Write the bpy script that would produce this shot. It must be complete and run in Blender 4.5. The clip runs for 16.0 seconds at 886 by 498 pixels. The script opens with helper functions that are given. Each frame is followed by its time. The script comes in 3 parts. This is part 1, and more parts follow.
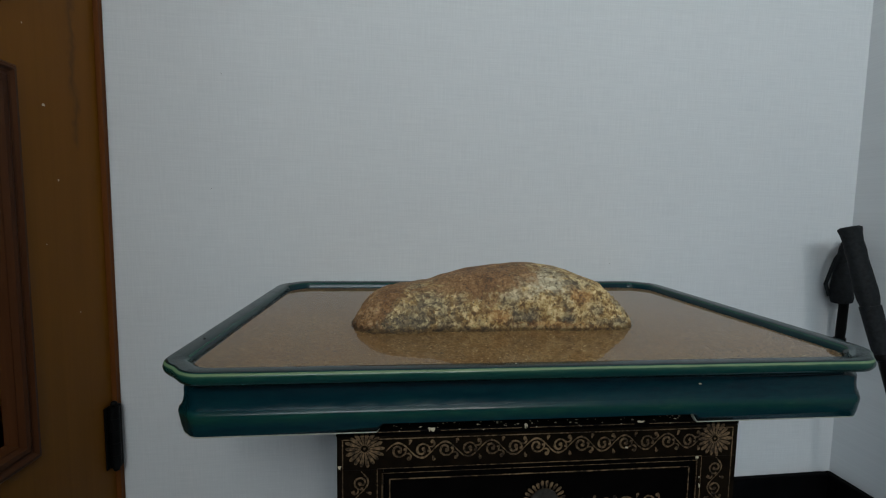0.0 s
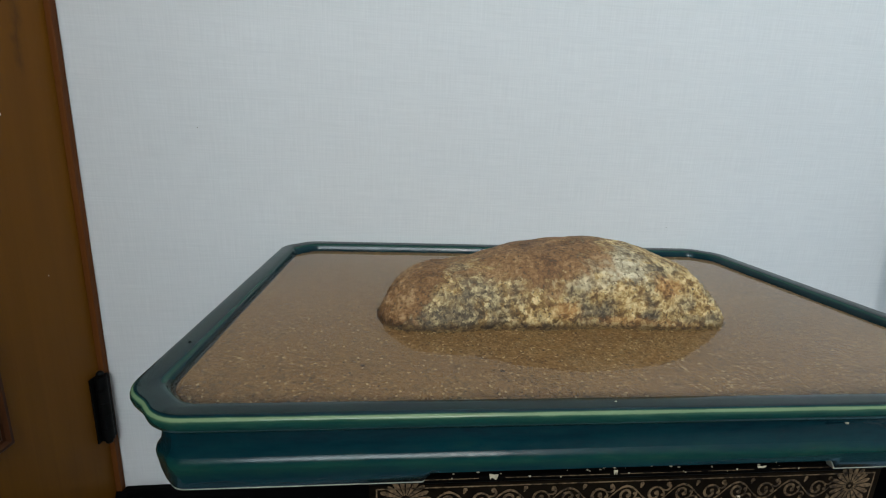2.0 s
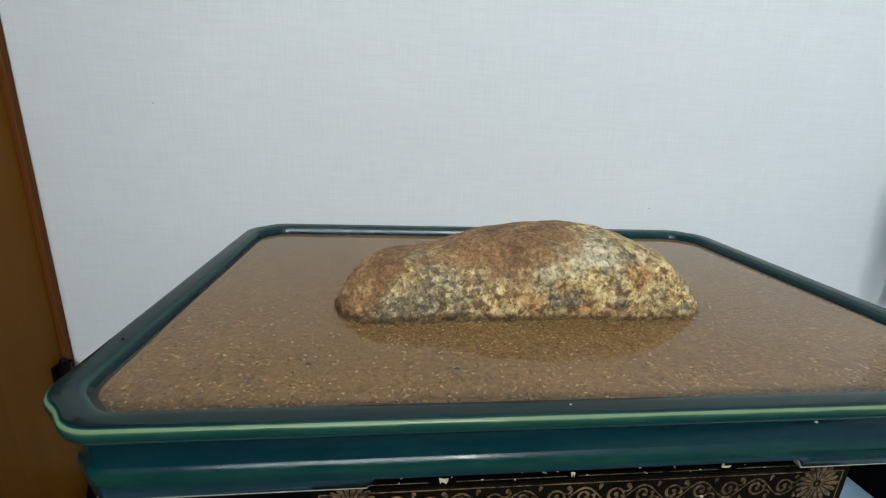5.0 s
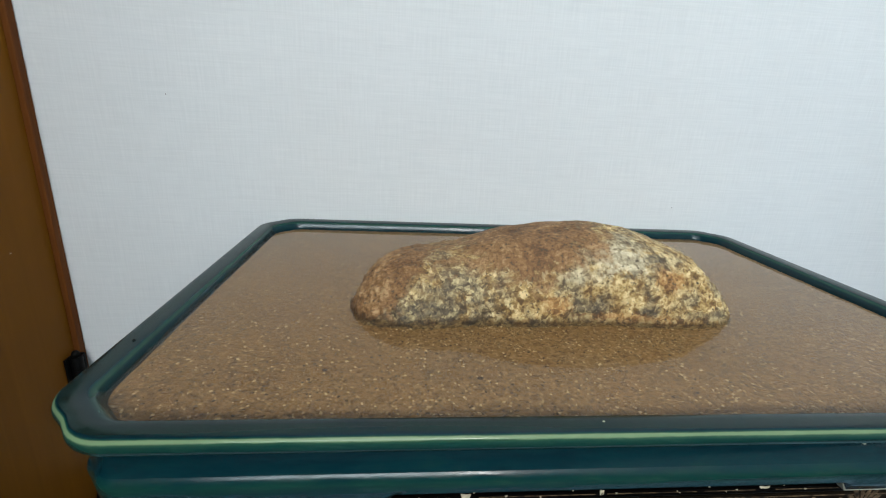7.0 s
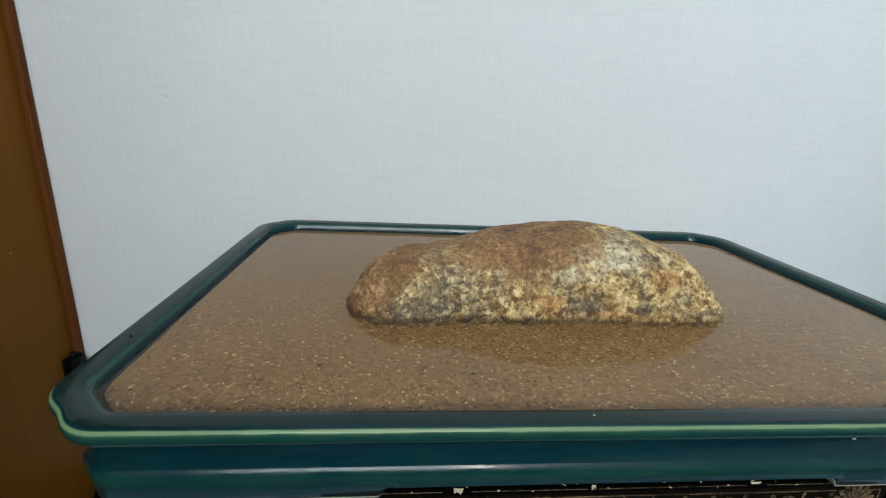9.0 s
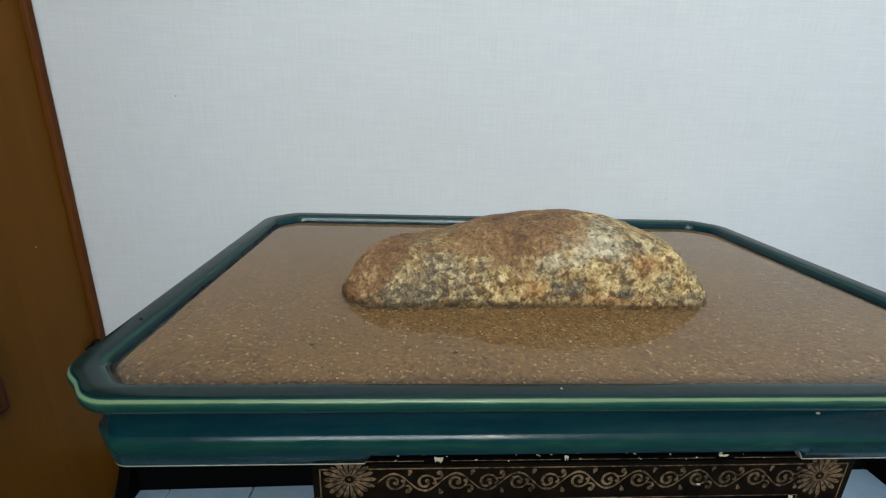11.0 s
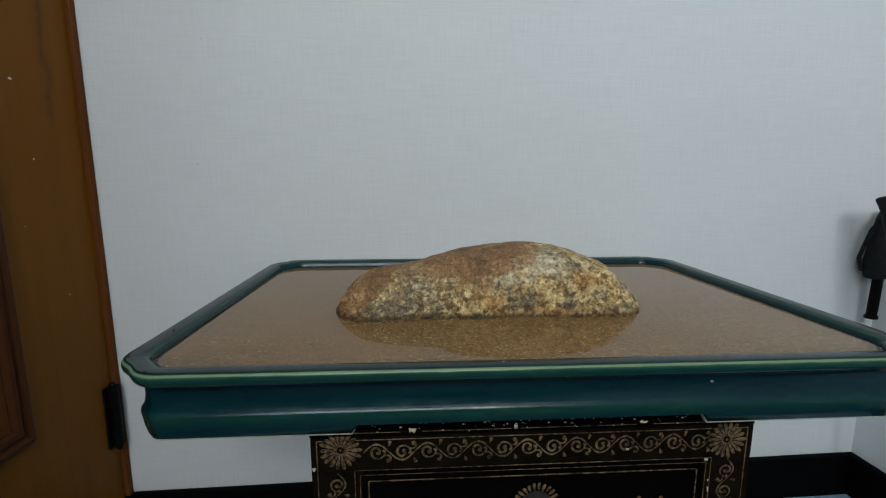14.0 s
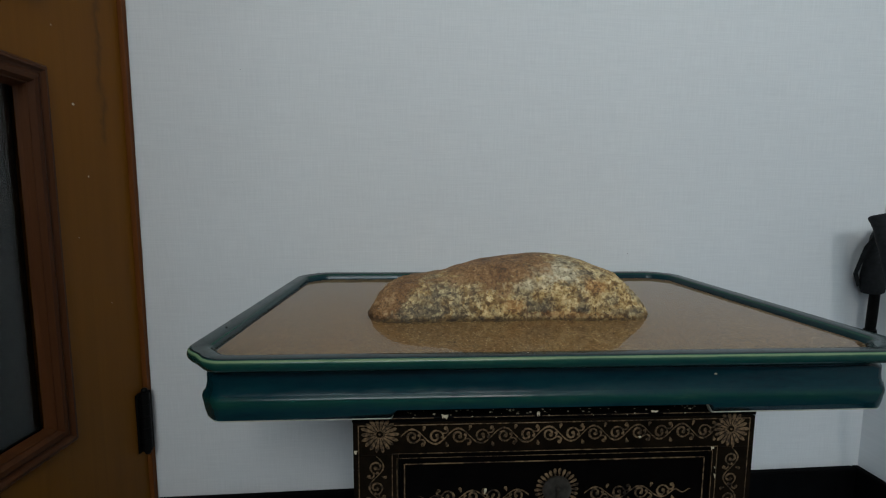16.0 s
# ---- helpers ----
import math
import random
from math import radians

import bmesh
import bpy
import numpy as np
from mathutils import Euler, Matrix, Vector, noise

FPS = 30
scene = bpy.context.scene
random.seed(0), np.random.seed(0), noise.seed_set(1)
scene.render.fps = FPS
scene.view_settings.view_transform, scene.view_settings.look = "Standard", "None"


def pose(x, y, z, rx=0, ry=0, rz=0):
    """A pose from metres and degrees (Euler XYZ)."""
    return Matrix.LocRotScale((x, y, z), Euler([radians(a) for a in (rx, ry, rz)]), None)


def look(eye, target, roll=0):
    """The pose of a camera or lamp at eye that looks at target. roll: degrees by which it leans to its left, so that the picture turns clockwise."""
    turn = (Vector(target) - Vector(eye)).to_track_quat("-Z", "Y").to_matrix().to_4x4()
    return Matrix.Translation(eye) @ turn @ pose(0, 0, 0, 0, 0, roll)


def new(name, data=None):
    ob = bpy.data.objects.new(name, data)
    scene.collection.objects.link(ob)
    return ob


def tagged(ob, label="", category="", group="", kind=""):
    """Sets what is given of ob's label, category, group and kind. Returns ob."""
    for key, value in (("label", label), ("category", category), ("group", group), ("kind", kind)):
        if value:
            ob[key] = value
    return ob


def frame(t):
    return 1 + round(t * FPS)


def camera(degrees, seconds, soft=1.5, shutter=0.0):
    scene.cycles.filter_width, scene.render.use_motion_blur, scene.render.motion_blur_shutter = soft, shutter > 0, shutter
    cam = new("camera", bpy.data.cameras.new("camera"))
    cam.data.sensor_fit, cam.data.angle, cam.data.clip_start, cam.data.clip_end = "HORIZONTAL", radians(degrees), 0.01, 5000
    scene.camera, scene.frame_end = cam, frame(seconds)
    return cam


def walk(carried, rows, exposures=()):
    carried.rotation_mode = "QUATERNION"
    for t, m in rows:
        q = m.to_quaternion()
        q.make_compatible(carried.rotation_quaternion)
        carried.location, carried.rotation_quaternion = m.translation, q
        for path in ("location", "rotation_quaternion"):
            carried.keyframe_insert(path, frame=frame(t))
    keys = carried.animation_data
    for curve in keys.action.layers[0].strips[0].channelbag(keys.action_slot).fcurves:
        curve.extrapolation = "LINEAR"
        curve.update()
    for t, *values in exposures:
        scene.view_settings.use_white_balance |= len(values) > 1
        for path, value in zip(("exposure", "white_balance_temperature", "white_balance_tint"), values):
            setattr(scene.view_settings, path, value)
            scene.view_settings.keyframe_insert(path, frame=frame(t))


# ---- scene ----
cam = camera(89.88, 16.0, soft=1.15)
PATH = [
    (0, (-0.1080, -0.6231, 0.4729), (-0.0113, 0.3684, 0.3865), 0.88),
    (0.5, (-0.1060, -0.5951, 0.4801), (-0.0084, 0.3947, 0.3761), 0.46),
    (1, (-0.1088, -0.5587, 0.4867), (-0.0143, 0.4232, 0.3228), 0.61),
    (1.5, (-0.1296, -0.5396, 0.4896), (-0.0319, 0.4344, 0.2851), 1.43),
    (2, (-0.1366, -0.5247, 0.4901), (-0.0381, 0.4437, 0.2608), 2.41),
    (2.5, (-0.1348, -0.5227, 0.4898), (-0.0356, 0.4428, 0.2491), 3.83),
    (3, (-0.1374, -0.5160, 0.4907), (-0.0373, 0.4473, 0.2416), 4.35),
    (3.5, (-0.1428, -0.5149, 0.4888), (-0.0426, 0.4481, 0.2387), 4.86),
    (3.7, (-0.1285, -0.5145, 0.4925), (-0.0186, 0.4454, 0.2349), 4.20),
    (5.8, (-0.1101, -0.4989, 0.4944), (-0.0067, 0.4544, 0.2106), 2.01),
    (6, (-0.1141, -0.4961, 0.4941), (-0.0132, 0.4574, 0.2101), 2.07),
    (6.5, (-0.1182, -0.4869, 0.4947), (-0.0169, 0.4645, 0.2040), 2.70),
    (7, (-0.1179, -0.4931, 0.4952), (-0.0261, 0.4572, 0.1979), 3.03),
    (7.5, (-0.1197, -0.5037, 0.4929), (-0.0318, 0.4488, 0.2013), 3.16),
    (8, (-0.1171, -0.5037, 0.4926), (-0.0257, 0.4500, 0.2063), 3.11),
    (10.3, (-0.1116, -0.4879, 0.4918), (-0.0323, 0.4649, 0.1988), 2.75),
    (10.5, (-0.1039, -0.4936, 0.4925), (-0.0329, 0.4587, 0.1957), 2.55),
    (11, (-0.0975, -0.5138, 0.4939), (-0.0415, 0.4378, 0.1914), 1.91),
    (11.5, (-0.0986, -0.5272, 0.4917), (-0.0419, 0.4327, 0.2172), 1.73),
    (12, (-0.1024, -0.5421, 0.4903), (-0.0527, 0.4265, 0.2468), 1.15),
    (12.5, (-0.0994, -0.5571, 0.4880), (-0.0458, 0.4174, 0.2698), 0.99),
    (13, (-0.0987, -0.5693, 0.4853), (-0.0438, 0.4100, 0.2906), 0.91),
    (13.5, (-0.0900, -0.5807, 0.4825), (-0.0323, 0.4027, 0.3103), 0.72),
    (14, (-0.0816, -0.5907, 0.4812), (-0.0227, 0.3947, 0.3217), 0.06),
    (14.5, (-0.0819, -0.6040, 0.4786), (-0.0225, 0.3840, 0.3358), -0.60),
    (15, (-0.0908, -0.6169, 0.4765), (-0.0352, 0.3726, 0.3433), -0.86),
    (15.5, (-0.1020, -0.6261, 0.4735), (-0.0485, 0.3650, 0.3514), -0.52),
    (16, (-0.1028, -0.6272, 0.4723), (-0.0508, 0.3659, 0.3673), 0.28),
]
EXPOSURES = ((0, -0.1), (1.0, 0.25), (2.0, 0.54), (3.0, 0.63), (3.5, 0.70), (6.0, 0.82), (6.5, 0.88), (7.0, 0.92), (8.0, 0.77), (10.5, 0.82), (11.5, 0.58), (12.5, 0.44), (13.5, 0.29), (14.5, 0.13), (16, -0.05))
walk(cam, [(t, look(eye, target, roll)) for t, eye, target, roll in PATH], EXPOSURES)

# ---- world and light ----
world = bpy.data.worlds.new("world")
scene.world = world
world.use_nodes = True
wn = world.node_tree
sky = wn.nodes.new("ShaderNodeTexSky")
sky.sky_type, sky.sun_disc = "NISHITA", False
sky.sun_elevation, sky.sun_rotation = radians(38), radians(170)
wn.links.new(sky.outputs["Color"], wn.nodes["Background"].inputs["Color"])
wn.nodes["Background"].inputs["Strength"].default_value = 0.12


def area_lamp(name, size_x, size_y, power, colour, m):
    data = bpy.data.lights.new(name, "AREA")
    data.shape, data.size, data.size_y, data.energy, data.color = "RECTANGLE", size_x, size_y, power, colour
    ob = new(name, data)
    ob.matrix_world = m
    return ob


area_lamp("window_daylight", 1.20, 0.76, 18.5, (0.81, 0.93, 0.965), look((-1.46, -2.46, 1.74), (-0.9, 0, 2.40)))
area_lamp("curtained_daylight", 0.95, 0.76, 21.5, (0.80, 0.93, 0.96), look((-0.355, -2.46, 1.74), (-0.355, 0, 2.40)))
area_lamp("open_sash_daylight", 0.20, 0.76, 11.2, (0.92, 0.955, 0.94), look((0.315, -2.46, 1.74), (0.315, 0, 2.40)))


# ---- materials ----
def material(name):
    m = bpy.data.materials.new(name)
    m.use_nodes = True
    return m, m.node_tree, m.node_tree.nodes["Principled BSDF"]


def node(tree, kind, **values):
    n = tree.nodes.new(kind)
    for key, value in values.items():
        n.inputs[key.replace("_", " ")].default_value = value
    return n


def coords(tree, scale=(1, 1, 1), turn=(0, 0, 0)):
    tc = tree.nodes.new("ShaderNodeTexCoord")
    mp = tree.nodes.new("ShaderNodeMapping")
    mp.inputs["Scale"].default_value, mp.inputs["Rotation"].default_value = scale, turn
    tree.links.new(tc.outputs["Object"], mp.inputs["Vector"])
    return mp.outputs["Vector"]


def noise_tex(tree, vector, scale, detail=4.0, rough=0.55, distortion=0.0):
    n = node(tree, "ShaderNodeTexNoise", Scale=scale, Detail=detail, Roughness=rough, Distortion=distortion)
    tree.links.new(vector, n.inputs["Vector"])
    return n.outputs["Fac"]


def ramp(tree, fac, stops):
    r = tree.nodes.new("ShaderNodeValToRGB")
    e = r.color_ramp.elements
    while len(e) < len(stops):
        e.new(0.5)
    for el, (p, c) in zip(e, stops):
        el.position, el.color = p, (*c, 1) if len(c) == 3 else c
    tree.links.new(fac, r.inputs["Fac"])
    return r.outputs["Color"]


def mix(tree, fac, a, b, kind="MIX"):
    m = tree.nodes.new("ShaderNodeMix")
    m.data_type, m.blend_type = "RGBA", kind
    for value, k in ((fac, 0), (a, 6), (b, 7)):
        if hasattr(value, "links"):
            tree.links.new(value, m.inputs[k])
        else:
            m.inputs[k].default_value = value if k == 0 else (*value, 1)
    return m.outputs[2]


def math_node(t, op, a, b=0.0, c=0.0):
    n = t.nodes.new("ShaderNodeMath")
    n.operation = op
    for k, v in enumerate((a, b, c)):
        if hasattr(v, "links"):
            t.links.new(v, n.inputs[k])
        else:
            n.inputs[k].default_value = v
    return n.outputs[0]


def bump(tree, bsdf, height, strength, distance):
    b = tree.nodes.new("ShaderNodeBump")
    b.inputs["Strength"].default_value, b.inputs["Distance"].default_value = strength, distance
    tree.links.new(height, b.inputs["Height"])
    tree.links.new(b.outputs["Normal"], bsdf.inputs["Normal"])


def plain(name, colour, rough=0.5, metallic=0.0, vary=0.15, scale=40.0, gloss=0.5):
    m, t, b = material(name)
    v = coords(t)
    n = noise_tex(t, v, scale)
    lo = tuple(c * (1 - vary) for c in colour)
    hi = tuple(min(1, c * (1 + vary)) for c in colour)
    t.links.new(ramp(t, n, ((0.3, lo), (0.7, hi))), b.inputs["Base Color"])
    b.inputs["Roughness"].default_value, b.inputs["Metallic"].default_value, b.inputs["Specular IOR Level"].default_value = rough, metallic, gloss
    return m


def wallpaper():
    m, t, b = material("woven_wallpaper")
    weft = noise_tex(t, coords(t, (26, 1, 620)), 1.0, 3)
    warp = noise_tex(t, coords(t, (620, 1, 26)), 1.0, 3)
    slub = noise_tex(t, coords(t, (9, 1, 240)), 1.0, 2)
    broad = noise_tex(t, coords(t), 3.0, 3)
    weave = mix(t, 0.5, weft, warp)
    base = ramp(t, weave, ((0.36, (0.618, 0.636, 0.652)), (0.64, (0.706, 0.722, 0.736))))
    base = mix(t, 0.09, base, ramp(t, slub, ((0.35, (0.56, 0.575, 0.60)), (0.65, (0.76, 0.77, 0.78)))))
    base = mix(t, 0.20, base, ramp(t, broad, ((0.3, (0.62, 0.63, 0.64)), (0.7, (0.75, 0.76, 0.76)))))
    t.links.new(base, b.inputs["Base Color"])
    b.inputs["Roughness"].default_value = 0.75
    bump(t, b, weave, 0.11, 0.0005)
    return m


def wood(name, dark, light, rough=0.4, along=(30, 30, 1.6), relief=0.05):
    m, t, b = material(name)
    grain = noise_tex(t, coords(t, along), 1.6, 6, 0.6, 0.8)
    broad = noise_tex(t, coords(t, (3, 3, 1)), 1.5, 2)
    c = ramp(t, grain, ((0.25, dark), (0.75, light)))
    c = mix(t, 0.35, c, ramp(t, broad, ((0.3, dark), (0.7, light))))
    t.links.new(c, b.inputs["Base Color"])
    b.inputs["Roughness"].default_value = rough
    bump(t, b, grain, relief, 0.001)
    return m


def glaze():
    m, t, b = material("blue_green_glaze")
    at = t.nodes.new("ShaderNodeAttribute")
    at.attribute_name = "tone"
    streak = noise_tex(t, coords(t, (16, 16, 70)), 1.0, 5, 0.6, 0.6)
    fine = noise_tex(t, coords(t), 260.0, 4)
    # the glaze runs thin over edges and pools in hollows
    run = t.nodes.new("ShaderNodeMath")
    run.operation, run.inputs[1].default_value = "MULTIPLY_ADD", 0.62
    blot = noise_tex(t, coords(t, (30, 30, 160)), 2.2, 4, 0.65, 0.4)
    t.links.new(math_node(t, "ADD", math_node(t, "MULTIPLY", streak, 0.55), math_node(t, "MULTIPLY", blot, 0.45)), run.inputs[0])
    t.links.new(at.outputs["Fac"], run.inputs[2])
    base = ramp(t, run.outputs[0], ((0.10, (0.0040, 0.0190, 0.0175)), (0.25, (0.0018, 0.015, 0.024)), (0.41, (0.0022, 0.026, 0.034)), (0.60, (0.006, 0.042, 0.034)), (0.85, (0.026, 0.078, 0.048)), (1.0, (0.155, 0.23, 0.125))))
    t.links.new(base, b.inputs["Base Color"])
    t.links.new(ramp(t, blot, ((0.35, (0.11, 0.11, 0.11)), (0.65, (0.27, 0.27, 0.27)))), b.inputs["Roughness"])
    b.inputs["Specular IOR Level"].default_value = 0.26
    bump(t, b, mix(t, 0.35, streak, fine), 0.14, 0.001)
    return m


def sand():
    m, t, b = material("wet_sand")
    v = coords(t)
    vor = node(t, "ShaderNodeTexVoronoi", Scale=640.0)
    t.links.new(v, vor.inputs["Vector"])
    sg = t.nodes.new("ShaderNodeSeparateColor")
    t.links.new(vor.outputs["Color"], sg.inputs[0])
    grain = ramp(t, sg.outputs[0], ((0.02, (0.080, 0.041, 0.016)), (0.3, (0.178, 0.094, 0.031)), (0.75, (0.260, 0.141, 0.048)), (0.98, (0.35, 0.21, 0.092))))
    broad = noise_tex(t, v, 14.0, 4)
    base = mix(t, 0.34, grain, ramp(t, broad, ((0.3, (0.174, 0.092, 0.030)), (0.7, (0.270, 0.147, 0.050)))))
    t.links.new(base, b.inputs["Base Color"])
    b.inputs["Roughness"].default_value = 0.6
    bump(t, b, vor.outputs["Distance"], 0.22, 0.0010)
    return m


def stone_mat():
    m, t, b = material("crusted_stone")
    v = coords(t)
    sep = t.nodes.new("ShaderNodeSeparateXYZ")
    t.links.new(v, sep.inputs[0])
    px, pz = sep.outputs["X"], sep.outputs["Z"]
    big = noise_tex(t, v, 22.0, 3, 0.6, 0.5)
    mid = noise_tex(t, v, 85.0, 5, 0.65, 0.8)
    small = noise_tex(t, v, 420.0, 4, 0.65, 0.3)
    # flakes of crust: cells warped by noise
    warp = t.nodes.new("ShaderNodeVectorMath")
    warp.operation = "MULTIPLY_ADD"
    nz = node(t, "ShaderNodeTexNoise", Scale=240.0, Detail=4.0)
    t.links.new(v, nz.inputs["Vector"])
    t.links.new(nz.outputs["Color"], warp.inputs[0])
    warp.inputs[1].default_value = (0.0075, 0.0075, 0.0075)
    t.links.new(v, warp.inputs[2])
    cell = node(t, "ShaderNodeTexVoronoi", Scale=400.0)
    t.links.new(warp.outputs[0], cell.inputs["Vector"])
    wide = node(t, "ShaderNodeTexVoronoi", Scale=230.0)
    t.links.new(warp.outputs[0], wide.inputs["Vector"])
    sc = t.nodes.new("ShaderNodeSeparateColor")
    t.links.new(cell.outputs["Color"], sc.inputs[0])
    sw = t.nodes.new("ShaderNodeSeparateColor")
    t.links.new(wide.outputs["Color"], sw.inputs[0])
    soft = noise_tex(t, v, 150.0, 5, 0.65, 0.6)
    pick = math_node(t, "ADD", math_node(t, "MULTIPLY", sc.outputs[0], 0.46), math_node(t, "MULTIPLY", sw.outputs[1], 0.34))
    pick = math_node(t, "ADD", pick, math_node(t, "MULTIPLY_ADD", soft, 1.6, -0.76))
    skin = math_node(t, "ADD", math_node(t, "MULTIPLY", mid, 0.40), math_node(t, "ADD", math_node(t, "MULTIPLY", small, 0.36), math_node(t, "MULTIPLY", big, 0.24)))
    rust = ramp(t, skin, ((0.37, (0.046, 0.022, 0.010)), (0.46, (0.150, 0.073, 0.028)), (0.54, (0.265, 0.137, 0.053)), (0.61, (0.42, 0.265, 0.13))))
    yellow = ramp(t, pick, ((0.05, (0.13, 0.068, 0.024)), (0.28, (0.29, 0.168, 0.058)), (0.50, (0.52, 0.350, 0.140)), (0.82, (0.80, 0.63, 0.34))))
    white = ramp(t, pick, ((0.05, (0.19, 0.145, 0.090)), (0.4, (0.47, 0.395, 0.26)), (0.85, (0.74, 0.66, 0.47))))
    grey = ramp(t, pick, ((0.05, (0.085, 0.060, 0.036)), (0.36, (0.18, 0.135, 0.080)), (0.58, (0.40, 0.31, 0.17)), (0.85, (0.66, 0.54, 0.30))))
    dark = ramp(t, pick, ((0.05, (0.060, 0.046, 0.032)), (0.42, (0.125, 0.098, 0.066)), (0.66, (0.25, 0.19, 0.105)), (0.9, (0.52, 0.42, 0.23))))
    orange = ramp(t, pick, ((0.1, (0.18, 0.080, 0.026)), (0.5, (0.44, 0.21, 0.065)), (0.9, (0.62, 0.40, 0.16))))
    # where each kind of crust grows
    pv = math_node(t, "MULTIPLY_ADD", pz, 12.5, -4.5)
    edge = math_node(t, "ADD", math_node(t, "MULTIPLY_ADD", mid, 1.3, -0.65), math_node(t, "MULTIPLY_ADD", small, 0.7, -0.35))

    def zone(base, crust, cx, cz, rx, rz, strength=1.0):
        """Crust of another kind in an uneven patch of the stone."""
        dx = math_node(t, "MULTIPLY", math_node(t, "SUBTRACT", px, cx), 1 / rx)
        dz = math_node(t, "MULTIPLY", math_node(t, "SUBTRACT", pz, cz), 1 / rz)
        d = math_node(t, "SQRT", math_node(t, "ADD", math_node(t, "MULTIPLY", dx, dx), math_node(t, "MULTIPLY", dz, dz)))
        f = math_node(t, "ADD", math_node(t, "SUBTRACT", 1.0, d), math_node(t, "MULTIPLY", edge, 1.6))
        return mix(t, ramp(t, f, ((0.0, (0, 0, 0)), (0.5, (strength, strength, strength)))), base, crust)

    hue = noise_tex(t, v, 60.0, 3, 0.5, 0.4)
    crust = mix(t, ramp(t, hue, ((0.48, (0, 0, 0)), (0.62, (0.8, 0.8, 0.8)))), yellow, grey)
    crust = zone(crust, white, 0.026, 0.408, 0.030, 0.012, 0.9)
    crust = zone(crust, white, 0.000, 0.397, 0.020, 0.007, 0.55)
    crust = zone(crust, grey, -0.080, 0.391, 0.022, 0.010)
    crust = zone(crust, grey, -0.098, 0.375, 0.032, 0.009)
    crust = zone(crust, dark, 0.004, 0.377, 0.015, 0.010, 0.85)
    crust = zone(crust, dark, 0.045, 0.375, 0.010, 0.006, 0.9)
    crust = zone(crust, dark, 0.090, 0.374, 0.030, 0.004, 0.6)
    crust = zone(crust, orange, -0.018, 0.379, 0.012, 0.008, 0.8)
    crust = zone(crust, orange, 0.059, 0.396, 0.013, 0.008, 0.75)
    crust = zone(crust, orange, 0.030, 0.3715, 0.035, 0.004, 0.6)
    crust = zone(crust, dark, 0.050, 0.408, 0.008, 0.003, 0.9)
    crust = zone(crust, dark, 0.029, 0.398, 0.007, 0.003, 0.8)
    crust = zone(crust, dark, -0.100, 0.379, 0.036, 0.013, 0.6)
    # no crust: a small notch in the crest, its shade put into the colour
    crust = zone(crust, dark, -0.118, 0.3985, 0.005, 0.002)
    crust = zone(crust, dark, -0.124, 0.3745, 0.032, 0.009, 0.9)
    # rusty bare skin over the crown and one shoulder, its lower border rising and dipping
    border = ramp(t, math_node(t, "MULTIPLY_ADD", px, 3.7037, 0.5556), tuple((p, (q, q, q)) for p, q in (
        (0.0, 0.02), (0.07, 0.08), (0.12, 0.22), (0.17, 0.38), (0.21, 0.48), (0.274, 0.50), (0.37, 0.44), (0.43, 0.36), (0.48, 0.45), (0.526, 0.54), (0.60, 0.64), (0.65, 0.73), (0.69, 1.0))))
    bare = math_node(t, "MULTIPLY_ADD", math_node(t, "SUBTRACT", pv, border), 3.4, 0.5)
    bare = math_node(t, "ADD", bare, math_node(t, "MULTIPLY_ADD", mid, 2.4, -1.20))
    bare = math_node(t, "ADD", bare, math_node(t, "MULTIPLY_ADD", big, 0.9, -0.45))
    c = mix(t, ramp(t, bare, ((0.22, (0, 0, 0)), (0.80, (1, 1, 1)))), crust, rust)
    pits = ramp(t, small, ((0.33, (0, 0, 0)), (0.42, (1, 1, 1))))
    c = mix(t, pits, (0.085, 0.060, 0.036), c)
    # soaked dark at the waterline
    wet = ramp(t, math_node(t, "ADD", math_node(t, "MULTIPLY_ADD", pz, 120.0, -44.1), math_node(t, "MULTIPLY", mid, 0.5)), ((0.25, (0.30, 0.25, 0.19)), (0.8, (1, 1, 1))))
    c = mix(t, 1.0, c, wet, "MULTIPLY")
    t.links.new(c, b.inputs["Base Color"])
    b.inputs["Roughness"].default_value = 0.72
    relief = math_node(t, "ADD", math_node(t, "MULTIPLY", cell.outputs["Distance"], -0.15), math_node(t, "ADD", mid, math_node(t, "MULTIPLY", small, 0.7)))
    relief = math_node(t, "MULTIPLY", relief, math_node(t, "MULTIPLY_ADD", ramp(t, bare, ((0.28, (0, 0, 0)), (0.60, (1, 1, 1)))), -0.35, 1.0))
    bump(t, b, relief, 0.85, 0.0026)
    return m


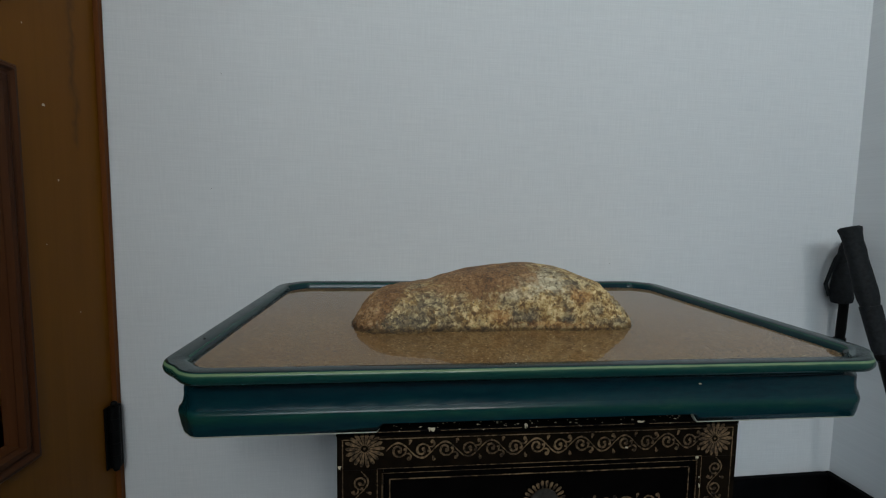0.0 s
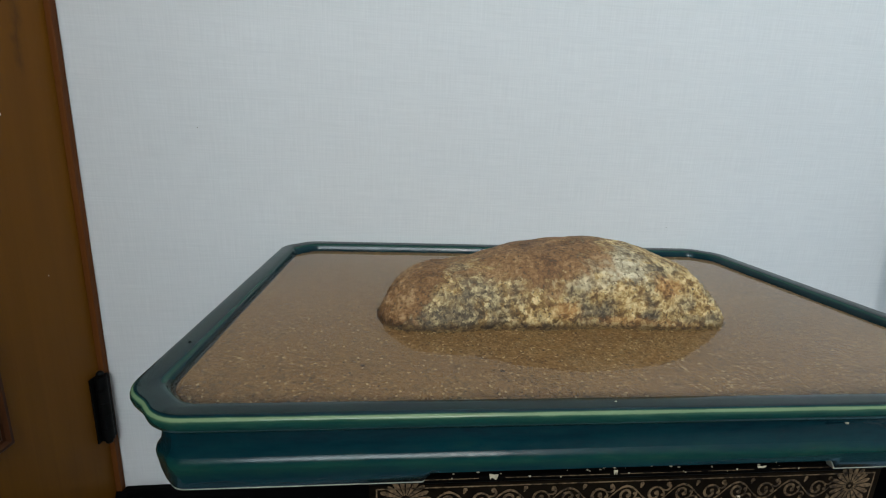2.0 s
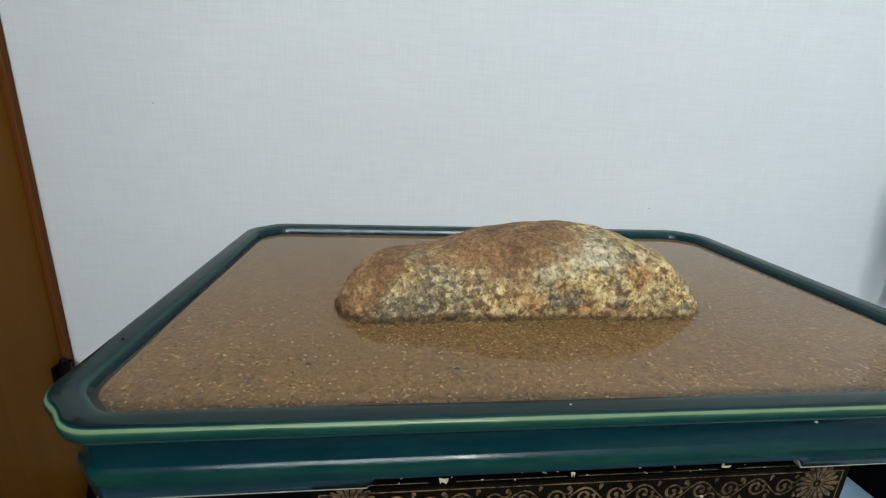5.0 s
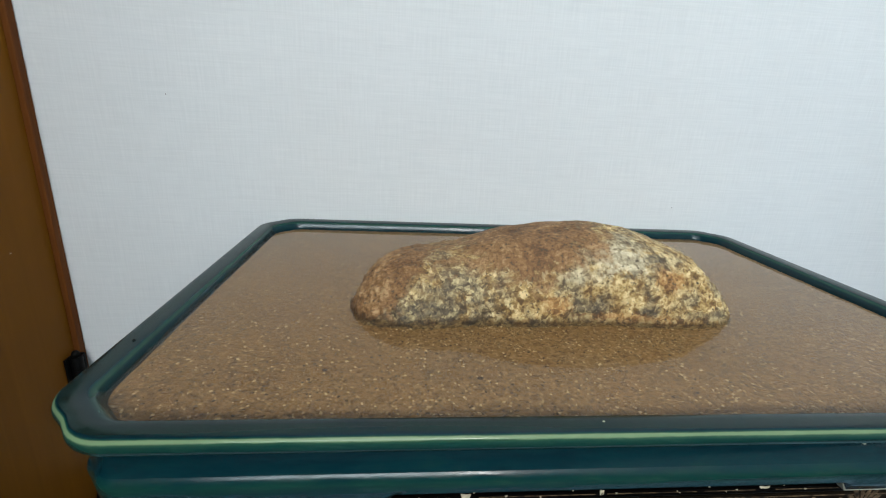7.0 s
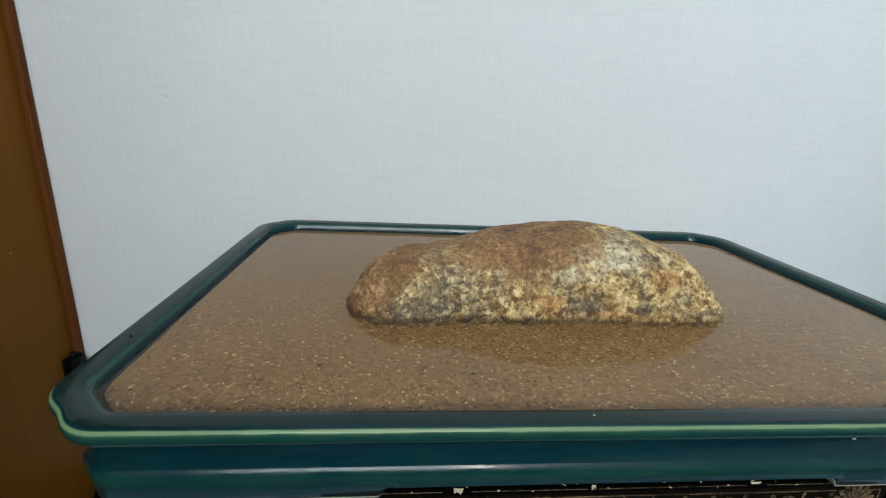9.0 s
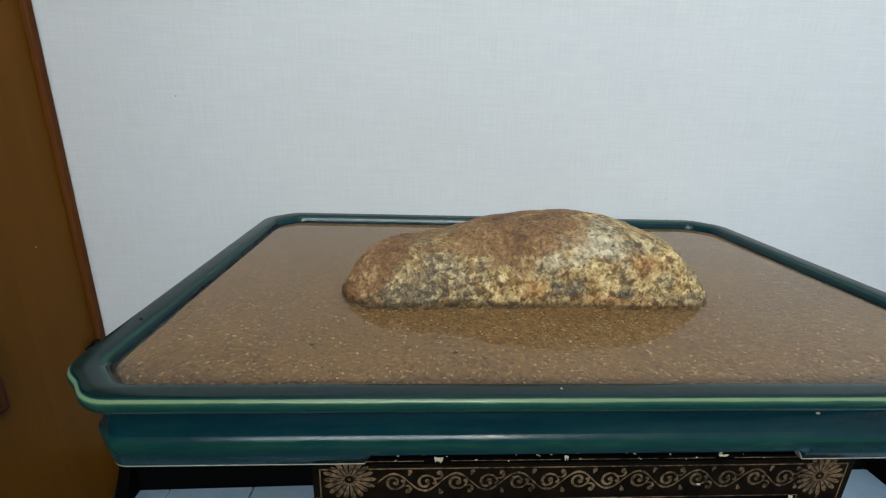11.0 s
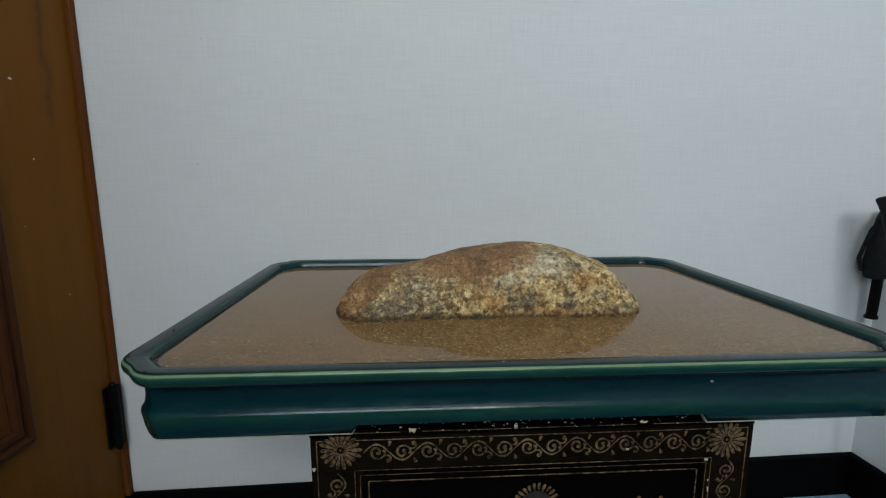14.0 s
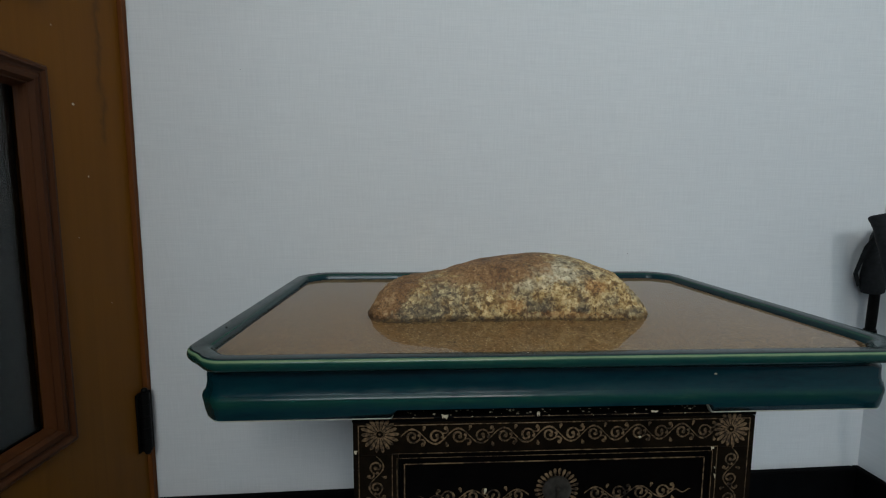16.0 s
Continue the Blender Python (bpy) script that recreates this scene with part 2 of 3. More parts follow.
def door_mat():
    m = wood("ochre_door_veneer", (0.130, 0.048, 0.0040), (0.186, 0.071, 0.0064), 0.45, (40, 40, 1.2), 0.03)
    m.node_tree.nodes["Principled BSDF"].inputs["Specular IOR Level"].default_value = 0.10
    t, b = m.node_tree, m.node_tree.nodes["Principled BSDF"]
    base = b.inputs["Base Color"].links[0].from_socket
    v = coords(t)
    sep = t.nodes.new("ShaderNodeSeparateXYZ")
    t.links.new(v, sep.inputs[0])
    # an old dark drip that runs down the stile
    wob = math_node(t, "MULTIPLY_ADD", noise_tex(t, coords(t, (1, 1, 1)), 26.0, 4, 0.6), 0.030, -0.015)
    off = math_node(t, "ABSOLUTE", math_node(t, "ADD", math_node(t, "ADD", sep.outputs["Y"], 0.050), wob))
    blot = noise_tex(t, v, 55.0, 4)
    line = ramp(t, math_node(t, "ADD", off, math_node(t, "MULTIPLY_ADD", blot, 0.012, -0.006)), ((0.0015, (1, 1, 1)), (0.006, (0, 0, 0))))
    reach = ramp(t, sep.outputs["Z"], ((0.535, (0, 0, 0)), (0.55, (1, 1, 1))))
    f = mix(t, 1.0, line, reach, "MULTIPLY")
    t.links.new(mix(t, mix(t, 0.55, (0, 0, 0), f), base, (0.05, 0.022, 0.008)), b.inputs["Base Color"])
    return m


M_WALL = wallpaper()
M_CEIL = plain("ceiling_paint", (0.75, 0.75, 0.74), 0.8, vary=0.03)
# also blackens the walls behind the door glass, in place of an unlit room
M_SKIRT_AND_DARK = plain("black_skirting_and_dark_room", (0.0022, 0.0022, 0.0025), 0.6, vary=0.3, gloss=0.03)
M_DOOR = door_mat()
M_MOULD = wood("brown_moulding", (0.030, 0.010, 0.004), (0.082, 0.028, 0.009), 0.42)
# for walls out of view, chosen dark so that little light bounces back
M_PANEL = wood("brown_unseen_walls", (0.055, 0.018, 0.007), (0.12, 0.042, 0.014), 0.45)
# a floor colour picked to bounce little and no warm light
M_DARK_FLOOR = plain("dark_unseen_floor", (0.055, 0.068, 0.085), 0.5, vary=0.25)
M_JAMB = wood("red_brown_jamb", (0.075, 0.023, 0.006), (0.16, 0.052, 0.012), 0.5)
for _m in (M_MOULD, M_JAMB):
    _m.node_tree.nodes["Principled BSDF"].inputs["Specular IOR Level"].default_value = 0.08
M_BLACK = plain("black_metal", (0.003, 0.0028, 0.0027), 0.5, 0.0, 0.4, gloss=0.10)
M_GLAZE = glaze()
M_SAND = sand()
M_STONE = stone_mat()
M_LACQUER = plain("black_lacquer", (0.0014, 0.0011, 0.0010), 0.3, vary=0.4, scale=60, gloss=0.035)
M_GOLD, _t, _b = material("dull_gilt_paint")
_n = noise_tex(_t, coords(_t), 330.0, 5, 0.65)
_w = noise_tex(_t, coords(_t), 28.0, 3)
_n = math_node(_t, "ADD", _n, math_node(_t, "MULTIPLY_ADD", _w, 0.5, -0.25))
_t.links.new(ramp(_t, _n, ((0.38, (0.012, 0.007, 0.004)), (0.47, (0.080, 0.050, 0.026)), (0.64, (0.205, 0.134, 0.072)))), _b.inputs["Base Color"])
_b.inputs["Roughness"].default_value, _b.inputs["Specular IOR Level"].default_value = 0.55, 0.25
M_BROWNLAC = plain("brown_lacquer", (0.0058, 0.0038, 0.0022), 0.34, vary=0.5, scale=90, gloss=0.04)
M_CHIP = plain("bare_chip", (0.44, 0.38, 0.27), 0.7, vary=0.2, scale=400)
M_CLAY = plain("bare_clay", (0.50, 0.50, 0.40), 0.75, vary=0.25, scale=120)
M_SPECK = plain("pale_paint_drop", (0.6, 0.52, 0.38), 0.5)
M_PLATE = plain("tarnished_metal", (0.07, 0.062, 0.052), 0.45, 0.8, 0.4, 150)
M_GRAIN_D = plain("dark_grain", (0.05, 0.028, 0.016), 0.6, vary=0.4, scale=500)
M_GRAIN, _t, _b = material("mixed_grains")
_g = _t.nodes.new("ShaderNodeNewGeometry")
_t.links.new(ramp(_t, _g.outputs["Random Per Island"], ((0.0, (0.035, 0.018, 0.008)), (0.14, (0.11, 0.060, 0.022)), (0.42, (0.21, 0.119, 0.044)), (0.80, (0.35, 0.21, 0.086)), (1.0, (0.58, 0.41, 0.21)))), _b.inputs["Base Color"])
_b.inputs["Roughness"].default_value = 0.55
M_GRAIN_L = plain("pale_grain", (0.30, 0.205, 0.115), 0.6, vary=0.4, scale=500)
M_TILE = plain("pale_floor_tile", (0.27, 0.375, 0.48), 0.3, vary=0.06)
M_GROUT = plain("dark_grout", (0.06, 0.06, 0.06), 0.8)
M_RUBBER = plain("black_foam_grip", (0.011, 0.0125, 0.014), 0.75, vary=0.4, scale=200, gloss=0.2)
M_GLASS, _t, _b = material("door_glass")
_b.inputs["Transmission Weight"].default_value, _b.inputs["Roughness"].default_value = 1.0, 0.03
_b.inputs["Base Color"].default_value, _b.inputs["IOR"].default_value = (0.75, 0.85, 0.85, 1), 1.38
M_WATER, _t, _b = material("clear_water")
_b.inputs["Transmission Weight"].default_value, _b.inputs["Roughness"].default_value, _b.inputs["IOR"].default_value = 1.0, 0.025, 1.33
_b.inputs["Base Color"].default_value = (0.97, 0.95, 0.9, 1)


# ---- building helpers ----
def obj(name, bm, mat, parent=None, label="", smooth=False):
    me = bpy.data.meshes.new(name)
    bm.normal_update()
    bm.to_mesh(me)
    bm.free()
    if mat:
        me.materials.append(mat)
    if smooth:
        for p in me.polygons:
            p.use_smooth = True
    ob = new(name, me)
    if parent:
        ob.parent = parent
    if label:
        ob["label"] = label
    return ob


def part(name, bm, mat, parent, label="", smooth=False):
    return obj(name, bm, mat, parent, label, smooth)


def box_bm(x0, x1, y0, y1, z0, z1, bevel=0.0, seg=2):
    bm = bmesh.new()
    bmesh.ops.create_cube(bm, size=1.0)
    for v in bm.verts:
        v.co = Vector(((x0 + x1) / 2 + v.co.x * (x1 - x0), (y0 + y1) / 2 + v.co.y * (y1 - y0), (z0 + z1) / 2 + v.co.z * (z1 - z0)))
    if bevel:
        bmesh.ops.bevel(bm, geom=bm.edges[:], offset=bevel, segments=seg, affect="EDGES", profile=0.5)
    return bm


def smooth_by_angle(ob, degrees=40):
    me = ob.data
    for p in me.polygons:
        p.use_smooth = True
    me.set_sharp_from_angle(angle=radians(degrees))
    return ob


def structure(name, bm, mat, label, category):
    return tagged(obj(name, bm, mat), label, category, kind="structure")


def tube(rings, seg=20, caps=True):
    """A round body along a path: rings of (centre, radius across, radius deep)."""
    bm = bmesh.new()
    loops = []
    for k, (c, rx, ry) in enumerate(rings):
        c = Vector(c)
        a = Vector(rings[max(k - 1, 0)][0])
        b = Vector(rings[min(k + 1, len(rings) - 1)][0])
        d = (b - a).normalized()
        side = d.cross(Vector((0, 1, 0))).normalized()
        deep = side.cross(d).normalized()
        loops.append([bm.verts.new(c + side * rx * math.cos(2 * math.pi * i / seg) + deep * ry * math.sin(2 * math.pi * i / seg)) for i in range(seg)])
    for a, b in zip(loops, loops[1:]):
        for i in range(seg):
            bm.faces.new((a[i], a[(i + 1) % seg], b[(i + 1) % seg], b[i]))
    if caps:
        bm.faces.new(list(reversed(loops[0])))
        bm.faces.new(loops[-1])
    bmesh.ops.recalc_face_normals(bm, faces=bm.faces)
    return bm


# ---- room ----
XL, XR, YB, YF, H = -0.489, 0.588, 0.0, -2.4, 2.3
XW = -2.30  # unseen widening, added so that window light reaches the east wall
WX0, WX1, WZ0, WZ1 = -2.10, 0.475, 1.35, 2.13  # window behind the camera
FLOOR, FALL = -0.0113, 0.019  # the floor falls a little to one side
structure("wall_north", box_bm(XL - 0.1, XR + 0.1, YB, YB + 0.12, -0.1, H), M_WALL, "pale grey woven wallpaper wall behind the tray", "wall")
wall_back = bpy.data.objects["wall_north"]
structure("wall_east", box_bm(XR, XR + 0.1, YF, YB, -0.1, H), M_WALL, "pale wallpaper wall meeting the back wall", "wall")
structure("ceiling", box_bm(XW - 0.1, XR + 0.1, YF - 0.1, YB + 0.12, H, H + 0.1), M_CEIL, "plain white painted ceiling", "ceiling")
# unseen walls behind the camera, dark to keep bounced light down
structure("wall_south_left", box_bm(XW - 0.1, WX0, YF - 0.1, YF, -0.1, H), M_PANEL, "unseen wall beside the window, dark brown to cut bounced light", "wall")
structure("wall_south_right", box_bm(WX1, XR + 0.1, YF - 0.1, YF, -0.1, H), M_PANEL, "unseen wall beside the window, dark brown to cut bounced light", "wall")
structure("wall_south_below", box_bm(WX0, WX1, YF - 0.1, YF, -0.1, WZ0), M_PANEL, "unseen wall under the window, dark brown to cut bounced light", "wall")
structure("wall_south_above", box_bm(WX0, WX1, YF - 0.1, YF, WZ1, H), M_PANEL, "unseen wall over the window, dark brown to cut bounced light", "wall")
DY0, DY1, DH = -0.0105, -0.80, 2.03  # door leaf along the left wall
# more unseen walls, added to close the widened room without bouncing much light
structure("wall_west_near", box_bm(XL - 0.1, XL, -1.0, DY1 - 0.01, -0.1, H), M_PANEL, "unseen wall beside the door, dark brown to cut bounced light", "wall")
structure("wall_west_step", box_bm(XW, XL - 0.1, -1.0, -0.9, -0.1, H), M_PANEL, "unseen wall of the added widening, dark brown to cut bounced light", "wall")
structure("wall_west_far", box_bm(XW - 0.1, XW, YF, -0.9, -0.1, H), M_PANEL, "unseen far wall of the added widening, dark brown to cut bounced light", "wall")
# an added upright, out of view, that parts the bright lamp from the dim one
structure("window_mullion", box_bm(0.145, 0.175, YF - 0.04, YF, WZ0, WZ1, 0.003), M_PANEL, "unseen brown upright added between two window lamps", "window frame")
structure("wall_west_above", box_bm(XL - 0.1, XL, DY1 - 0.01, YB, DH + 0.02, H), M_WALL, "plain wallpaper wall over the door", "wall")
# the darkness seen through the glass is put into these black walls
structure("wall_beyond", box_bm(XW, XW + 0.04, -0.9, YB, -0.1, H), M_SKIRT_AND_DARK, "unseen black wall behind the door, its colour standing in for an unlit room", "wall")
structure("wall_beyond_end", box_bm(XW, XL - 0.1, YB, YB + 0.12, -0.1, H), M_SKIRT_AND_DARK, "unseen black end wall behind the door, its colour standing in for an unlit room", "wall")


def lean(bm):
    """Follow the fall of the floor."""
    for v in bm.verts:
        v.co.z += FALL * v.co.x
    return bm


structure("floor_bed", lean(box_bm(XW - 0.1, XR + 0.1, YF - 0.1, YB + 0.12, FLOOR - 0.08, FLOOR - 0.0035)), M_GROUT, "dark cement bed under the floor tiles", "floor")
SK = 0.0525
structure("baseboard_north", lean(box_bm(-0.4830, XR - 0.0125, YB - 0.0115, YB - 0.0005, FLOOR - 0.003, SK, 0.0025)), M_SKIRT_AND_DARK, "black painted skirting board", "skirting")
structure("baseboard_east", lean(box_bm(XR - 0.012, XR - 0.0005, YF, YB - 0.0005, FLOOR - 0.003, SK, 0.0025)), M_SKIRT_AND_DARK, "black painted skirting board", "skirting")

# ---- door ----
door = tagged(new("door_1"), "ochre wooden door with brown moulded glass panel, closed", "door", kind="structure")


def door_box(name, y0, y1, z0, z1, x1, mat):
    return part(name, box_bm(XL - 0.036, x1, y0, y1, z0, z1), mat, door)


GY0, GY1, GZ0, GZ1, UZ = -0.135, -0.675, 0.207, 0.609, 0.673  # outside of the panels' mouldings
door_box("hinge_stile", GY0, DY0, 0.0, DH, XL, M_DOOR)
door_box("lock_stile", DY1, GY1, 0.0, DH, XL, M_DOOR)
door_box("bottom_rail", GY1, GY0, 0.0, GZ0, XL, M_DOOR)
door_box("middle_rail", GY1, GY0, GZ1, UZ, XL, M_DOOR)
door_box("upper_panel", GY1, GY0, UZ, DH, XL - 0.004, M_DOOR)


def moulding(y0, y1, z0, z1):
    """A moulded frame, mitred at its corners."""
    steps = ((0.0, 0.0), (0.0, 0.004), (0.0025, 0.0068), (0.0055, 0.0072), (0.008, 0.0048), (0.0105, 0.0042), (0.0135, 0.0058), (0.018, 0.0054), (0.021, 0.0012), (0.0225, 0.001), (0.025, -0.005), (0.027, -0.008))
    bm = bmesh.new()
    rings = []
    for d, h in steps:
        rings.append([bm.verts.new((XL + h, y, z)) for y, z in ((y0 - d, z0 + d), (y1 + d, z0 + d), (y1 + d, z1 - d), (y0 - d, z1 - d))])
    for a, b in zip(rings, rings[1:]):
        for k in range(4):
            bm.faces.new((a[k], a[(k + 1) % 4], b[(k + 1) % 4], b[k]))
    bmesh.ops.recalc_face_normals(bm, faces=bm.faces)
    return part("panel_moulding", bm, M_MOULD, door, "dark brown moulded frame")


moulding(GY0, GY1, GZ0, GZ1)
moulding(GY0, GY1, UZ, 1.80)
part("glass_pane", box_bm(XL - 0.014, XL - 0.010, GY1 + 0.02, GY0 - 0.02, GZ0 + 0.02, GZ1 - 0.02), M_GLASS, door, "dark clear glass")


def blot(y, z, r, seed, name="paint_speck"):
    """A small flat dried drop on the door."""
    rnd = random.Random(seed)
    bm = bmesh.new()
    bm.faces.new([bm.verts.new((XL + 0.0006, y + r * rnd.uniform(0.6, 1.3) * math.cos(a), z + r * rnd.uniform(0.5, 1.1) * math.sin(a))) for a in (k * 2 * math.pi / 9 for k in range(9))])
    return part(name, bm, M_SPECK, door, "dried pale paint drop")


for x, z, r in ((-0.358, 0.497, 0.0006), (0.199, 0.399, 0.0006), (-0.342, 0.647, 0.0006)):
    bm = bmesh.new()
    bm.faces.new([bm.verts.new((x + r * (1 + 0.2 * math.sin(3 * a)) * math.cos(a), YB - 0.0004, z + 0.8 * r * math.sin(a))) for a in (k * 2 * math.pi / 10 for k in range(10))])
    part("wall_fleck", bm, M_PLATE, wall_back, "small dark fleck on the wallpaper")
for k, (y, z, r) in enumerate(((-0.098, 0.579, 0.0019), (-0.083, 0.500, 0.0014), (-0.120, 0.655, 0.0008), (-0.105, 0.43, 0.0007), (-0.060, 0.345, 0.0008))):
    blot(y, z, r, k)
structure("door_frame", box_bm(XL - 0.03, XL + 0.0055, -0.0100, -0.0008, FLOOR, DH + 0.02, 0.001), M_JAMB, "red-brown wooden door jamb", "door frame")
# skirting end at the jamb; its slope takes in the shadow's dark triangle
bm = bmesh.new()
sides = [[bm.verts.new((x, y, z)) for y, z in ((-0.0118, 0.044), (-0.018, 0.030), (-0.032, 0.006), (-0.052, FLOOR - 0.012), (-0.0118, FLOOR - 0.012))] for x in (XL + 0.0003, XL + 0.0150)]
for k in range(5):
    bm.faces.new((sides[0][k], sides[0][(k + 1) % 5], sides[1][(k + 1) % 5], sides[1][k]))
bm.faces.new(sides[0])
bm.faces.new(list(reversed(sides[1])))
bmesh.ops.recalc_face_normals(bm, faces=bm.faces)
structure("skirting_end_wedge", bm, M_SKIRT_AND_DARK, "black skirting end at the door jamb, sloped like the shadow beside it", "skirting")


def cyl_bm(x, y, z0, z1, r, seg=20, r2=None):
    bm = bmesh.new()
    bmesh.ops.create_cone(bm, cap_ends=True, segments=seg, radius1=r, radius2=r if r2 is None else r2, depth=z1 - z0)
    bmesh.ops.translate(bm, vec=(x, y, (z0 + z1) / 2), verts=bm.verts)
    return bm


hinge = tagged(new("door_hinge"), "dark metal butt hinge on the door edge", "hinge")
hz0, hz1, hx, hy = 0.126, 0.2095, XL + 0.0065, -0.0185
for k in range(5):
    a, s = hz0 + (hz1 - hz0) * k / 5, (hz1 - hz0) / 5
    smooth_by_angle(part("knuckle", cyl_bm(hx, hy, a + 0.0003, a + s - 0.0003, 0.0062), M_BLACK, hinge))
for z, s in ((hz1, 1), (hz0, -1)):
    bm = bmesh.new()
    bmesh.ops.create_uvsphere(bm, u_segments=14, v_segments=8, radius=0.0042)
    bmesh.ops.translate(bm, vec=(hx, hy, z + s * 0.0025), verts=bm.verts)
    part("finial", bm, M_BLACK, hinge, smooth=True)
part("leaf", box_bm(XL + 0.0002, XL + 0.0022, hy - 0.011, hy, hz0, hz1, 0.0004), M_BLACK, hinge)
part("leaf", box_bm(hx, hx + 0.0045, -0.0135, -0.0102, hz0, hz1, 0.0004), M_BLACK, hinge)

# ---- lacquered chest ----
SX0, SX1, SY0, SY1, SZ = -0.1495, 0.1415, -0.3302, -0.020, 0.3230
chest = tagged(new("lacquered_chest"), "black lacquered chest with worn gilt scrollwork, under the glazed tray", "chest")
part("carcass", box_bm(SX0, SX1, SY0 + 0.003, SY1, FLOOR, SZ - 0.004, 0.001), M_LACQUER, chest)
part("top_board", box_bm(SX0 - 0.0008, SX1 + 0.0008, SY0 - 0.0002, SY1, SZ - 0.004, SZ, 0.0009), M_LACQUER, chest, "black lacquered top, chipped along its front edge")
BW = 0.0315  # width of the painted border
part("border_top", box_bm(SX0, SX1, SY0, SY0 + 0.003, SZ - BW + 0.004, SZ - 0.0043), M_BROWNLAC, chest, "dark brown lacquer border")
part("border_left", box_bm(SX0, SX0 + BW, SY0, SY0 + 0.003, 0.03, SZ - BW + 0.0036), M_BROWNLAC, chest, "dark brown lacquer border")
part("border_right", box_bm(SX1 - BW, SX1, SY0, SY0 + 0.003, 0.03, SZ - BW + 0.0036), M_BROWNLAC, chest, "dark brown lacquer border")
part("door_panel", box_bm(SX0 + BW + 0.001, SX1 - BW - 0.001, SY0 + 0.0012, SY0 + 0.003, 0.03, SZ - BW + 0.003), M_LACQUER, chest)

GILT = SY0 - 0.0002


class Gilt:
    """Flat brush strokes of gilt paint gathered into one mesh, on the chest's front."""

    def __init__(self, y=GILT):
        self.bm, self.y = bmesh.new(), y

    def stroke(self, pts, w0, w1=None, w2=None):
        """A ribbon along pts (x, z), its width going from w0 over w1 to w2."""
        w1 = w0 if w1 is None else w1
        w2 = w1 if w2 is None else w2
        n = len(pts)
        rows = []
        for k, p in enumerate(pts):
            a, b = pts[max(k - 1, 0)], pts[min(k + 1, n - 1)]
            dx, dz = b[0] - a[0], b[1] - a[1]
            l = math.hypot(dx, dz) or 1.0
            s = k / max(n - 1, 1)
            w = (w0 + (w1 - w0) * s * 2 if s < 0.5 else w1 + (w2 - w1) * (s * 2 - 1)) / 2
            w *= 0.85 + 0.3 * random.random()
            rows.append([self.bm.verts.new((p[0] + f * dz / l * w, self.y, p[1] - f * dx / l * w)) for f in (-1, 1)])
        for a, b in zip(rows, rows[1:]):
            self.bm.faces.new((a[0], a[1], b[1], b[0]))

    def drop(self, x, z, angle, length, width):
        """A leaf or petal, pointed at its root."""
        c, s = math.cos(angle), math.sin(angle)
        pts = []
        for u, w in ((0, 0.12), (0.35, 0.3), (0.65, 0.48), (0.85, 0.45), (0.96, 0.25), (1.0, 0.0)):
            pts.append((u, w))
        ring = [(u, w) for u, w in pts] + [(u, -w) for u, w in reversed(pts[:-1])]
        self.bm.faces.new([self.bm.verts.new((x + c * u * length - s * w * width, self.y, z + s * u * length + c * w * width)) for u, w in ring])

    def dot(self, x, z, r):
        self.bm.faces.new([self.bm.verts.new((x + r * random.uniform(0.8, 1.15) * math.cos(a), self.y, z + r * random.uniform(0.8, 1.15) * math.sin(a))) for a in (k * math.pi / 4 for k in range(8))])

    def finish(self, name, mat, label):
        return part(name, self.bm, mat, chest, label)


def rosette(name, x, z, r0, r1, n, w, y):
    """A ring of painted petals, each its own piece, round a dot."""
    g = Gilt(y)
    g.dot(x, z, 0.0008)
    heart = g.finish(name, M_GOLD, "worn gilt rosette painting")
    for k in range(n):
        a, g = 2 * math.pi * k / n, Gilt(y)
        g.drop(x + r0 * math.cos(a), z + r0 * math.sin(a), a, (r1 - r0) * random.uniform(0.88, 1.05), w)
        part("petal", g.bm, M_GOLD, heart)


def gilt_line(a, b, w, y=GILT, n=40):
    g = Gilt(y)
    g.stroke([(a[0] + (b[0] - a[0]) * k / n, a[1] + (b[1] - a[1]) * k / n + 0.00012 * noise.noise(Vector((k * 0.7, a[0] * 50, b[1] * 40)))) for k in range(n + 1)], w)
    g.finish("gilt_line", M_GOLD, "thin worn gilt line")


